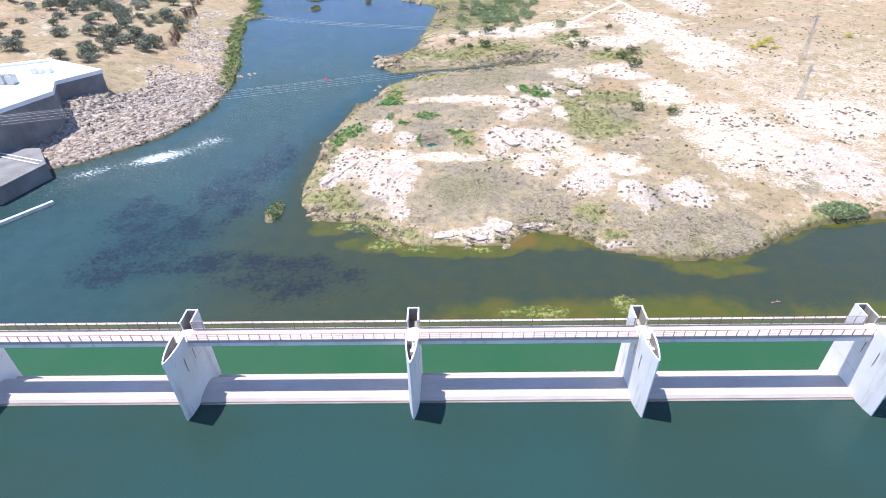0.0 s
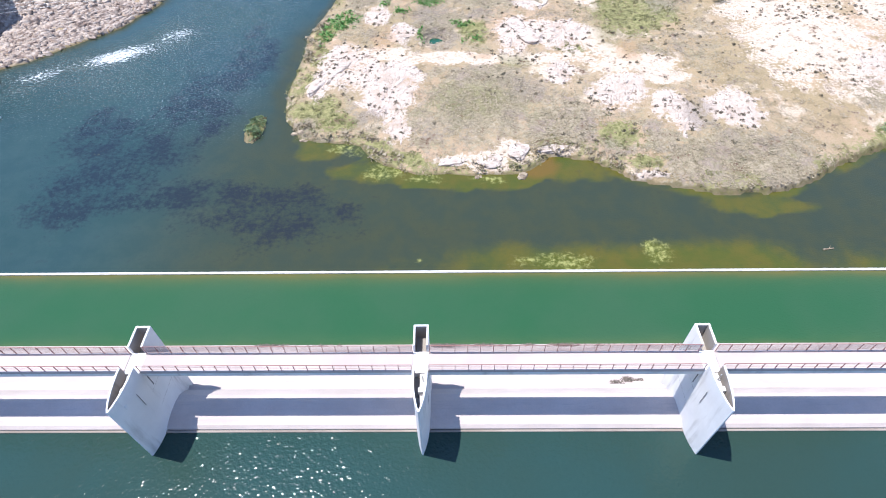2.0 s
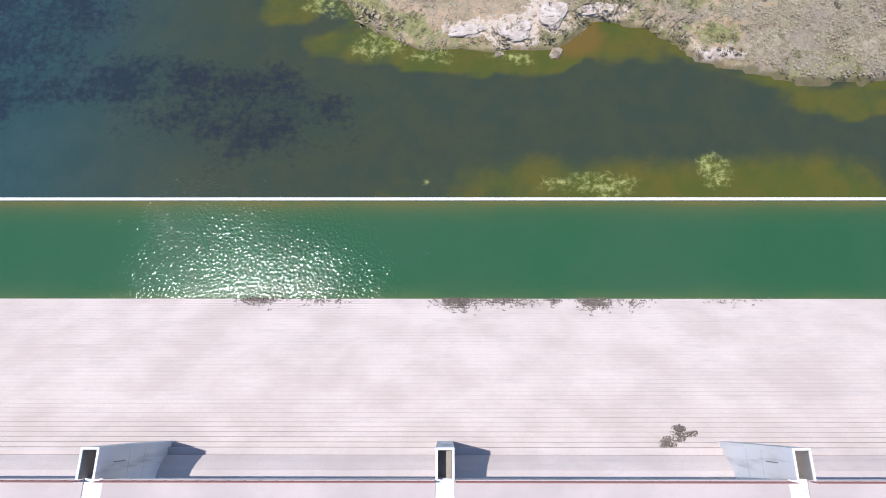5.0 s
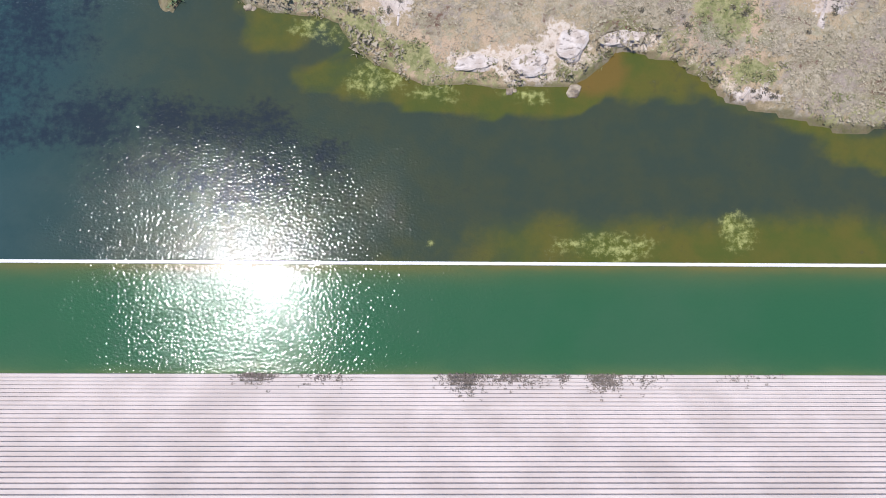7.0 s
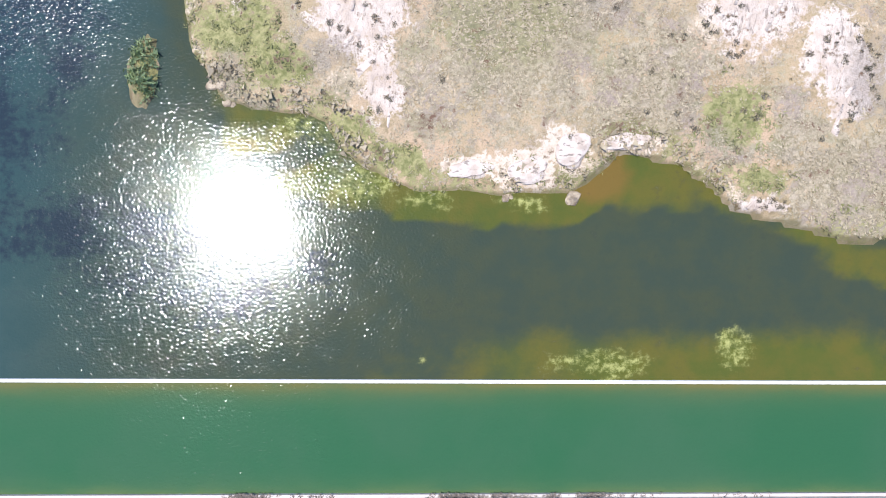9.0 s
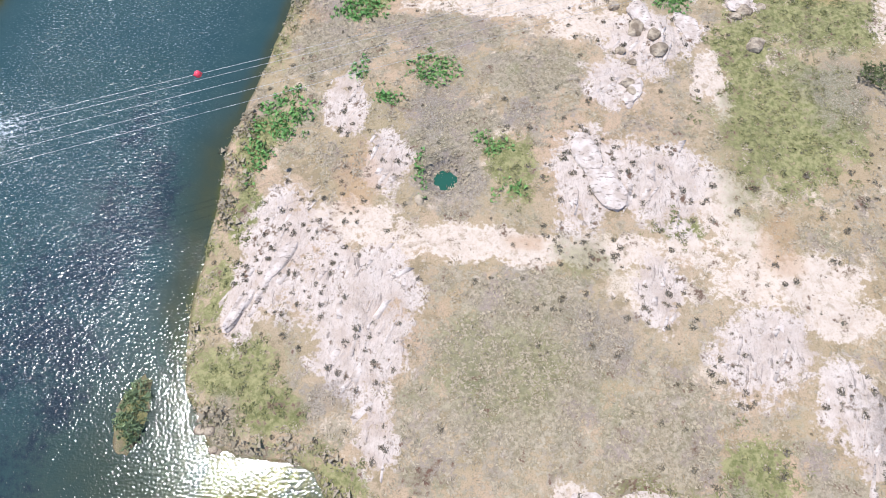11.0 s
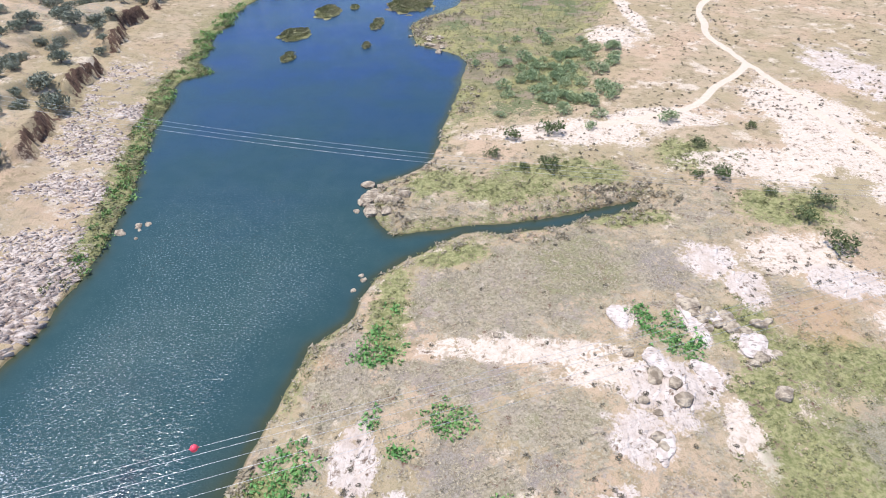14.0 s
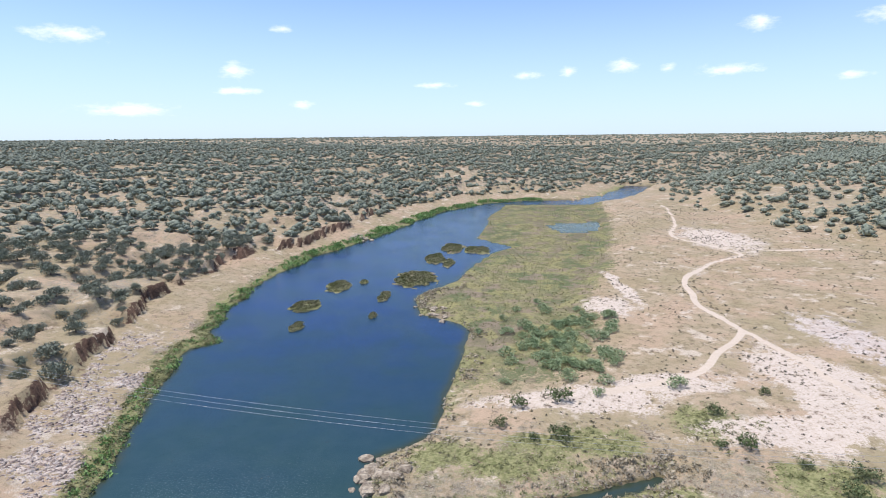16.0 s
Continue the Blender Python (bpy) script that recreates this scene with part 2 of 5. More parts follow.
mar = s.mix(s.ramp(s.noise(0.11, 5, 0.65, (1, 0.7, 1)), 0.5, 0.58, 0, 0.75), mar, (0.27, 0.24, 0.1))
mar = s.mix(s.ramp(s.noise(0.08, 5, 0.65), 0.53, 0.6, 0, 0.8), mar, (0.24, 0.18, 0.13))
mar = s.mix(s.ramp(s.noise(0.5, 5, 0.7), 0.52, 0.62, 0, 0.6), mar, (0.1, 0.1, 0.045))
c = s.mix(cover(marsh), c, mar)
c = s.mix(cover(green), c, s.mix(s.ramp(n2, 0.35, 0.65), (0.14, 0.145, 0.055), (0.3, 0.275, 0.13)))
pale = s.mix(s.ramp(n2, 0.3, 0.65), (0.47, 0.37, 0.285), (0.58, 0.485, 0.395))
pale = s.mix(s.ramp(s.noise(0.7, 6, 0.7), 0.54, 0.64, 0, 0.7), pale, (0.32, 0.25, 0.17))
c = s.mix(cover(sand), c, pale)
strata = s.noise(0.8, 8, 0.7, (1.5, 0.5, 1.0), distort=0.8)
rk = s.mix(s.ramp(n1, 0.35, 0.65), (0.47, 0.375, 0.305), (0.6, 0.51, 0.44))
rk = s.mix(s.ramp(s.noise(0.5, 6, 0.7), 0.52, 0.66, 0, 0.5), rk, (0.4, 0.32, 0.25))
rk = s.mix(s.ramp(s.noise(2.5, 6, 0.7, (1.4, 0.6, 1)), 0.5, 0.66, 0, 0.5), rk, (0.34, 0.28, 0.24))
rk = s.mix(s.ramp(strata, 0.36, 0.42, 0.75, 0), rk, (0.2, 0.165, 0.14))
c = s.mix(cover(rock), c, rk)
c = s.mix(s.math("MULTIPLY", cover(rusty_soil, 0.4, 2.6), 0.5), c, s.mix(n2, (0.36, 0.2, 0.1), (0.44, 0.3, 0.18)))
c = s.mix(s.math("MULTIPLY", cover(grey, 0.5, 2.6), 0.6), c, s.mix(s.ramp(n3, 0.35, 0.65), (0.13, 0.105, 0.085), (0.31, 0.265, 0.23)))
c = s.mix(s.math("MULTIPLY", cover(olive_sward, 0.5, 2.6), 0.6), c, s.mix(s.ramp(n2, 0.35, 0.65), (0.11, 0.115, 0.045), (0.24, 0.225, 0.1)))
# red-brown scarp soil, darkened further to hold the shade of the steep faces
c = s.mix(cover(shaded_earth, 0.2, 2.45), c, s.mix(s.ramp(n2, 0.3, 0.7), (0.06, 0.036, 0.025), (0.15, 0.09, 0.062)))
c = s.mix(s.ramp(s.math("ADD", road, s.math("MULTIPLY", n2, 0.5)), 0.6, 0.95), c, s.mix(n2, (0.46, 0.36, 0.27), (0.62, 0.51, 0.4)))
c = s.mix(s.ramp(wet, 0.3, 0.8, 0, 0.7), c, (0.1, 0.085, 0.04))
relief = s.math("ADD", s.math("MULTIPLY", n2, 0.5), s.math("MULTIPLY", s.math("MULTIPLY", strata, rock), 1.0))
M_ground = s.done(c, s.bump(n3, 0.08, 0.7, s.bump(relief, 0.45, 0.8)))


def water(name, deep, ripple, tint=None, beds=False, rough=0.08, rim=False):
    s = Shade(name, rough, 1.33)
    c = s.mix(s.ramp(s.noise(0.06, 4), 0.35, 0.65), deep, tint or deep)
    gust = s.ramp(s.noise(0.05, 4), 0.35, 0.65, 0.7, 1.15)
    gloss = None
    if rim:
        sill_rim, foot_rim, _, _ = s.attr("rim")
        n1 = s.noise(0.4, 5, 0.6, (0.3, 1, 1))
        c = s.mix(s.math("MULTIPLY", sill_rim, s.ramp(n1, 0.3, 0.7, 0.55, 1.0)), c, (0.115, 0.105, 0.032))
        c = s.mix(s.math("MULTIPLY", foot_rim, s.ramp(n1, 0.3, 0.7, 0.3, 0.9)), c, (0.09, 0.125, 0.045))
    if beds:
        shallow, weed, algae, riffle = s.attr("bed")
        n1, n2 = s.noise(0.22, 6, 0.65), s.noise(1.2, 6, 0.7)
        teal, calm, rust, _ = s.attr("body")
        c = s.mix(teal, c, s.mix(s.ramp(n1, 0.35, 0.65), (0.024, 0.055, 0.052), (0.03, 0.062, 0.058)))
        olive = s.mix(s.ramp(n1, 0.35, 0.65), (0.034, 0.046, 0.03), (0.042, 0.05, 0.027))
        c = s.mix(s.ramp(shallow, 0.0, 0.55), c, olive)
        brown = s.mix(s.ramp(n1, 0.35, 0.65), (0.066, 0.078, 0.012), (0.092, 0.083, 0.014))
        c = s.mix(s.ramp(s.math("ADD", shallow, s.math("MULTIPLY", n1, 0.25)), 0.8, 1.02, 0, 0.92), c, brown)
        c = s.mix(s.ramp(s.math("ADD", rust, s.math("MULTIPLY", n1, 0.5)), 0.5, 1.2, 0, 0.7), c, (0.15, 0.085, 0.02))
        e = s.math("ADD", s.math("MULTIPLY", n1, 1.6), s.math("MULTIPLY", n2, 1.5))
        c = s.mix(s.ramp(s.math("ADD", weed, s.math("MULTIPLY", e, 1.3)), 2.25, 3.05, 0, 0.75), c, (0.012, 0.016, 0.028))
        c = s.mix(s.ramp(s.math("ADD", algae, e), 1.9, 2.7, 0, 0.9), c, s.mix(s.ramp(n2, 0.4, 0.62), (0.08, 0.1, 0.012), (0.34, 0.34, 0.12)))
        foam = s.ramp(s.math("ADD", riffle, s.math("MULTIPLY", s.noise(1.6, 7, 0.75, (0.7, 1.3, 1)), 1.5)), 1.58, 1.85)
        # pale flecks in the riffle: light off the ripples put into the colour
        glint_flecks = s.ramp(s.noise(2.6, 7, 0.75, (1.0, 1.5, 1)), 0.55, 0.64)
        c = s.mix(s.math("MULTIPLY", glint_flecks, s.math("MULTIPLY", riffle, 1.5)), c, (0.4, 0.46, 0.48))
        c = s.mix(foam, c, (0.7, 0.74, 0.76))
        gloss = s.math("ADD", s.ramp(foam, 0, 1, rough, 0.6), s.math("MULTIPLY", riffle, 0.2))
        gust = s.math("MULTIPLY", gust, s.ramp(calm, 0, 1, 1.0, 0.3))
        gust = s.math("ADD", gust, s.math("MULTIPLY", riffle, 1.6))
    waves = s.math("MULTIPLY", s.noise(3.4, 1, 0.5, (1.0, 1.15, 1)), gust)
    if beds:
        waves = s.math("ADD", waves, s.math("MULTIPLY", s.math("MULTIPLY", s.noise(1.5, 1, 0.5, (1.0, 1.6, 1)), riffle), 9.0))
    return s.done(c, s.bump(waves, ripple, 1.0), gloss)


# river base is blue, with the reflected sky of the far reach painted in
M_river = water("river_water", (0.014, 0.038, 0.066), 0.042, (0.01, 0.031, 0.095), True)
M_basin = water("basin_water", (0.024, 0.088, 0.038), 0.044, (0.032, 0.09, 0.043), rim=True)
M_lake = water("reservoir_water", (0.024, 0.05, 0.04), 0.041, (0.022, 0.055, 0.05))
M_pool = water("pool_water", (0.02, 0.085, 0.058), 0.01)


# ---- building blocks ----
def mesh_of(name, verts, faces, material, smooth=False):
    me = bpy.data.meshes.new(name)
    me.from_pydata([tuple(v) for v in verts], [], [tuple(f) for f in faces])
    me.materials.append(material)
    if smooth:
        me.shade_smooth()
    return me


def fast_mesh(name, verts, tris, material):
    me = bpy.data.meshes.new(name)
    n, k = len(verts), len(tris)
    me.vertices.add(n), me.loops.add(3 * k), me.polygons.add(k)
    me.vertices.foreach_set("co", np.ascontiguousarray(verts, np.float32).ravel())
    me.loops.foreach_set("vertex_index", np.ascontiguousarray(tris, np.int32).ravel())
    me.polygons.foreach_set("loop_start", np.arange(0, 3 * k, 3, dtype=np.int32))
    me.update(calc_edges=True)
    me.materials.append(material)
    return me


def part(name, bm, material, parent=None, label="", smooth=False):
    me = bpy.data.meshes.new(name)
    bm.to_mesh(me)
    bm.free()
    me.materials.append(material)
    if smooth:
        me.shade_smooth()
    ob = new(name, me)
    if parent is not None:
        ob.parent = parent
    return tagged(ob, label)


def add_box(bm, x0, x1, y0, y1, z0, z1, bevel=0.0):
    made = bmesh.ops.create_cube(bm, size=1, matrix=Matrix.Translation(((x0 + x1) / 2, (y0 + y1) / 2, (z0 + z1) / 2)) @ Matrix.Diagonal((x1 - x0, y1 - y0, z1 - z0, 1)))
    if bevel:
        edges = list({e for v in made["verts"] for e in v.link_edges})
        bmesh.ops.bevel(bm, geom=edges, offset=bevel, segments=1, affect="EDGES")


def box(*size, bevel=0.0):
    bm = bmesh.new()
    add_box(bm, *size, bevel=bevel)
    return bm


def add_rod(bm, a, b, r0, r1=None, sides=6):
    a, b = Vector(a), Vector(b)
    m = Matrix.Translation((a + b) / 2) @ (b - a).to_track_quat("Z", "Y").to_matrix().to_4x4()
    bmesh.ops.create_cone(bm, cap_ends=True, segments=sides, radius1=r0, radius2=r0 if r1 is None else r1, depth=(b - a).length, matrix=m)


def rod(a, b, r0, r1=None, sides=6):
    bm = bmesh.new()
    add_rod(bm, a, b, r0, r1, sides)
    return bm


def prism(outline, z0, z1, bm=None):
    bm = bm or bmesh.new()
    low = [bm.verts.new((x, y, z0)) for x, y in outline]
    high = [bm.verts.new((x, y, z1)) for x, y in outline]
    n = len(outline)
    bm.faces.new(low[::-1]), bm.faces.new(high)
    for i in range(n):
        bm.faces.new((low[i], low[(i + 1) % n], high[(i + 1) % n], high[i]))
    bmesh.ops.recalc_face_normals(bm, faces=bm.faces)
    return bm


def empty(name, label, category, group="", place=(0, 0, 0)):
    ob = new(name)
    ob.location = place
    return tagged(ob, label, category, group)


# ---- the lie of the land ----
def lattice(ix, iy, seed):
    h = np.sin(ix * 127.1 + iy * 311.7 + seed * 74.7) * 43758.5453
    return h - np.floor(h)


def wander(x, y, seed=0):
    """Smooth noise between -1 and 1."""
    x, y = np.asarray(x, float), np.asarray(y, float)
    ix, iy = np.floor(x), np.floor(y)
    fx, fy = x - ix, y - iy
    fx, fy = fx * fx * (3 - 2 * fx), fy * fy * (3 - 2 * fy)
    a = lattice(ix, iy, seed) * (1 - fx) + lattice(ix + 1, iy, seed) * fx
    b = lattice(ix, iy + 1, seed) * (1 - fx) + lattice(ix + 1, iy + 1, seed) * fx
    return (a * (1 - fy) + b * fy) * 2 - 1


def rough_noise(x, y, seed=0, octaves=4):
    total, amp = 0, 1.0
    for k in range(octaves):
        total = total + amp * wander(x * 2 ** k + 17.3 * k, y * 2 ** k - 9.1 * k, seed + k)
        amp *= 0.5
    return total / 1.9


def smooth(lo, hi, v):
    v = np.clip((v - lo) / (hi - lo), 0, 1)
    return v * v * (3 - 2 * v)


LEFT_BANK = [(-96, -700), (-96, 100), (-89, 115), (-78, 123.5), (-70, 132), (-65, 143), (-63, 161), (-64.5, 174), (-67, 188), (-74, 212),
             (-79, 234), (-82, 250), (-75.5, 258), (-84.5, 264), (-87.5, 295), (-86.5, 338), (-79, 376), (-67, 404), (-48, 460), (-20, 550), (18, 606),
             (60, 626), (100, 628), (135, 668), (160, 718), (190, 780)]
RIGHT_BANK = [(225, 770), (205, 735), (172, 672), (140, 618), (110, 594), (36, 596), (20, 540), (16, 505), (4, 428), (24, 404), (11, 383), (-2, 344),
              (-8, 325), (-17, 310), (-17, 284), (-2, 276), (0, 270), (-5.5, 228), (-8.5, 205), (-18, 195), (-19, 187), (-14, 178.5), (-6, 180),
              (20, 186), (33, 191), (34, 189), (17, 181.5), (-1, 179), (-6, 175.5), (-12, 170), (-16, 166), (-18, 157), (-22.8, 151.5), (-24, 141)]
SOUTH_SHORE = [(-26.5, 134), (-27, 127), (-28, 110), (-27, 99.5), (-23.5, 92.8), (-19, 91.5), (-12.4, 89.6), (-8.4, 85), (-2.6, 83.2), (8.4, 83.8),
               (13.7, 83.6), (19, 87.3), (25.6, 86.6), (31, 82.4), (36.6, 80.6), (43, 78.8), (52, 78.1), (56.5, 79.4), (64, 84.8), (74.7, 89.4),
               (88, 91.3), (115, 93), (150, 80), (150, -700)]
RIVER = LEFT_BANK + RIGHT_BANK + SOUTH_SHORE
# islets: centre, half width, half length
ISLETS = [(-31.7, 95.5, 1.5, 3.4), (-59.6, 291.4, 5, 8), (-53.4, 318.4, 5, 9), (-23.2, 331, 9, 14), (-56, 269, 2.2, 5), (-44.2, 325.5, 1.6, 3),
          (-32.8, 304.5, 2.5, 7), (-33.3, 280.6, 1.2, 3), (-9.2, 397.3, 6, 14), (4.5, 392.5, 7, 10), (-17, 371.6, 5, 12), (-10, 362, 3, 9)]


def to_line(x, y, line, closed=False):
    best = np.full(x.shape, 1e9)
    pts = line + line[:1] if closed else line
    for (x0, y0), (x1, y1) in zip(pts, pts[1:]):
        dx, dy = x1 - x0, y1 - y0
        u = np.clip(((x - x0) * dx + (y - y0) * dy) / (dx * dx + dy * dy), 0, 1)
        best = np.minimum(best, (x - x0 - u * dx) ** 2 + (y - y0 - u * dy) ** 2)
    return np.sqrt(best)


def within(x, y, ring):
    odd = np.zeros(x.shape, bool)
    for (x0, y0), (x1, y1) in zip(ring, ring[1:] + ring[:1]):
        if y0 != y1:
            odd ^= ((y0 > y) != (y1 > y)) & (x < (x1 - x0) * (y - y0) / (y1 - y0) + x0)
    return odd


def off_river(x, y):
    """Metres from the water's edge; below 0 in the river."""
    jx, jy = x + 1.4 * rough_noise(x / 7, y / 7, 3), y + 1.4 * rough_noise(x / 7, y / 7, 8)
    wild = smooth(225, 290, y)
    jx, jy = jx + 5 * wild * rough_noise(x / 24, y / 30, 13), jy + 7 * wild * rough_noise(x / 24, y / 30, 18)
    near = smooth(66, 74, y)
    jx, jy = x + (jx - x) * near, y + (jy - y) * near
    d = to_line(jx, jy, RIVER, True)
    return np.where(within(jx, jy, RIVER), -d, d)


def on_left(x, y):
    return x < np.interp(y, [0, 100, 300, 450, 590, 640, 680, 720, 780, 900, 1300, 5000], [-60, -60, -40, -20, 10, 110, 148, 175, 205, 330, 900, 6000])


def islet_rise(x, y):
    best = np.full(x.shape, -9.0)
    for cx, cy, rx, ry in ISLETS:
        r = np.hypot((x - cx) / rx, (y - cy) / ry) + 0.55 * rough_noise(x / 2.6, y / 2.6, 5)
        best = np.maximum(best, 0.8 * (1 - r * r))
    return best


def scarp_line(x, y):
    """Metres from the water at which the eroded edge of the far bank stands."""
    mean = np.interp(y, [100, 168, 182, 205, 220, 260, 310, 360, 395, 450, 530, 580], [26, 25, 18, 18, 20, 22, 22, 25, 18, 23, 40, 40])
    return mean + 5 * rough_noise(x / 22, y / 22, 21) + 3.6 * rough_noise(x / 7, y / 7, 4) + 1.2 * rough_noise(x / 2.6, y / 2.6, 9)


def land(x, y):
    """Height of the ground."""
    x, y = np.atleast_1d(np.asarray(x, float)), np.atleast_1d(np.asarray(y, float))
    d = off_river(x, y)
    up = np.maximum(d, 0)
    left = on_left(x, y)
    # flood plain and the hills behind it
    flat = 0.25 * smooth(0, 0.8, up) + 2.4 * (1 - np.exp(-up / 14)) + 0.012 * np.clip(x, 0, 200)
    flat += (0.55 * rough_noise(x / 9, y / 9, 30) + 0.12 * rough_noise(x / 3.7, y / 3.7, 31)) * (1 - np.exp(-up / 6))
    flat += np.clip(0.9 * rough_noise(x / 4.5, y / 9, 33) - 0.2, 0, 1) * smooth(2, 6, up) * smooth(230, 160, y)
    rim = np.interp(y, [180, 230, 300, 420, 600], [-2, 30, 45, 88, 120])
    low = smooth(205, 260, y) * smooth(6, -14, x - rim) * smooth(640, 590, y)
    flat = flat * (1 - 0.8 * low)
    base = np.interp(y, [0, 200, 370, 450, 560, 700, 1000, 5000], [225, 212, 205, 190, 178, 215, 420, 3500]) + 10 * rough_noise(x / 60, y / 60, 40)
    inland = np.maximum(x - base, 0)
    right_h = flat + 27 * (1 - np.exp(-inland / 130)) + 26 * (1 - np.exp(-inland / 800))
    # steep far bank with an eroded scarp, then rising oak country
    slope = 0.3 * smooth(0, 0.6, up) + 0.17 * np.minimum(up, 22)
    slope += (0.5 * rough_noise(x / 5, y / 5, 50) + 0.25 * rough_noise(x / 1.6, y / 1.6, 51)) * smooth(0, 5, up)
    broken = smooth(-0.2, 0.15, rough_noise(x / 17, y / 17, 66))
    scarp = (1.4 + 3.0 * broken) * smooth(0, 1.0 + 9 * (1 - broken), d - scarp_line(x, y)) * smooth(178, 205, y) + 3.5 * smooth(12, 40, d) * smooth(205, 178, y)
    rise = 51 * (1 - np.exp(-np.maximum(d - 24, 0) / 430))
    left_h = slope + scarp + rise
    bound = np.interp(y, [0, 100, 300, 450, 590, 640, 680, 720, 780, 900, 1300, 5000], [-60, -60, -40, -20, 10, 110, 148, 175, 205, 330, 900, 6000])
    share = np.where(y > 790, smooth(90, -90, x - bound), left)
    h = share * left_h + (1 - share) * right_h
    # terrace beside the power station
    h = h + 2.6 * left * np.exp(-(((x + 99) / 13) ** 2 + ((y - 144) / 14) ** 2) ** 2) * smooth(6, 15, d)
    far = np.where(left, np.maximum(d - 60, 0), inland)
    h = h + 5.0 * rough_noise(x / 170, y / 170, 60, 3) * (1 - np.exp(-far / 260))
    # abutments beside the dam
    h = h + 24 * smooth(75, 40, y) * smooth(0, 14, d)
    bed = -0.12 * smooth(0, 0.7, -d) - 0.18 * np.minimum(-d, 12) - 6 * smooth(66, 62, y)
    h = np.where(d > 0, h, bed)
    wet = y > 66
    h = np.where(wet & (d < 1), np.maximum(h, islet_rise(x, y)), h)
    # small hollow with standing water, and the marsh pond
    hollow = 1.6 * np.exp(-(((x + 0.4) / 2.6) ** 2 + ((y - 123.2) / 2.4) ** 2) ** 2)
    h = h - hollow
    pond = within(x + 1.5 * wander(x / 6, y / 6, 2), y + 3 * wander(x / 8, y / 8, 9), [(52, 470), (60, 486), (92, 492), (88, 470), (82, 448), (58, 446)])
    return np.where(pond, -0.4, h)


def blobs(x, y, spots, seed, jag=0.45):
    best = np.zeros(x.shape)
    wob = jag * rough_noise(x / 5, y / 5, seed)
    x = x + 1.3 * rough_noise(x / 7, y / 7, seed + 5) + 0.9 * rough_noise(x / 2.5, y / 2.5, seed + 6)
    y = y + 1.3 * rough_noise(x / 7, y / 7, seed + 7) + 0.9 * rough_noise(x / 2.5, y / 2.5, seed + 8)
    for cx, cy, rx, ry in spots:
        r = np.hypot((x - cx) / rx, (y - cy) / ry) + wob
        best = np.maximum(best, 1 - smooth(0.4, 1.55, r))
    return best


ROCK = [(-19, 114, 4.2, 7.8), (-10.5, 109, 7.4, 5.5), (-7.5, 125.4, 2.6, 4.3), (-13.2, 133.8, 2, 5.8), (16.4, 123.5, 4.8, 6.6),
        (23.9, 122.4, 5.7, 6), (26, 143, 5.2, 5.6), (19.9, 135.8, 3.9, 3.4), (21.7, 156.8, 1.8, 3), (32.3, 156, 1.6, 6), (38.5, 151, 2, 3),
        (31, 146, 2.3, 2.7), (39.2, 170, 4.9, 4.7), (42.6, 163, 3, 4.9), (57.4, 164.5, 5.9, 3.7), (23.2, 109.4, 2.6, 4), (-9.1, 102.2, 5.5, 3.9),
        (-6.9, 94.7, 2.1, 4.6), (-22.3, 106.5, 1.5, 4)]
ROCK += [(33.5, 103.3, 5, 5.3), (41, 97.7, 3.8, 5), (42.2, 93.3, 2.5, 2.5),
         (34, 81.2, 3.5, 0.8), (51, 96.6, 5, 5.5), (87, 106, 9, 12), (104, 252, 9, 20)]
SAND = [(6.9, 149.8, 14, 2.3), (18.9, 145.7, 6.8, 2.9), (12, 113.8, 19, 1.8), (3, 114.6, 9, 2), (22.8, 109.7, 4.5, 3.3), (37.2, 110.8, 9, 3.2),
        (33.4, 115.8, 2.7, 3), (54.3, 170.8, 8, 6), (32.8, 137, 2.1, 5), (30, 121, 3.2, 4.4), (41, 106.6, 6.4, 2.7), (-12.3, 116.7, 7, 3.6),
        (72, 122, 13, 20), (100, 131, 14, 13), (87, 186, 11, 22), (76, 222, 8, 24), (23.7, 216, 22, 6), (134, 402, 18, 34), (57, 306, 2.5, 26)]
SAND += [(2.8, 85.5, 2.6, 1), (8.9, 85, 3.2, 2), (13.4, 88, 2.7, 2.3), (19.3, 88.4, 4.2, 1.2), (46, 284, 9, 10), (64, 150, 8, 10), (81, 221, 12, 18), (60, 201, 15, 8), (45, 223, 14, 5)]
BRIGHT = [(-2.1, 138.9, 3.6, 2.2), (-7.9, 134.4, 2.1, 1.7), (-11.2, 138.6, 1.1, 2), (4.2, 127.3, 2.3, 1.3), (7.1, 121.4, 2.7, 1.3), (-3.4, 122.7, 0.8, 3.1),
          (28.7, 152.6, 3.8, 4.1), (24.9, 156.3, 1.6, 4.5), (-21.2, 131.4, 3.1, 4), (-23.3, 126.3, 1.7, 3.7), (-12.1, 150.7, 2.8, 4.8), (-10.7, 160.9, 1.9, 6),
          (46.9, 146.7, 3.8, 3.9), (-17.2, 96.3, 1.6, 1.8)]
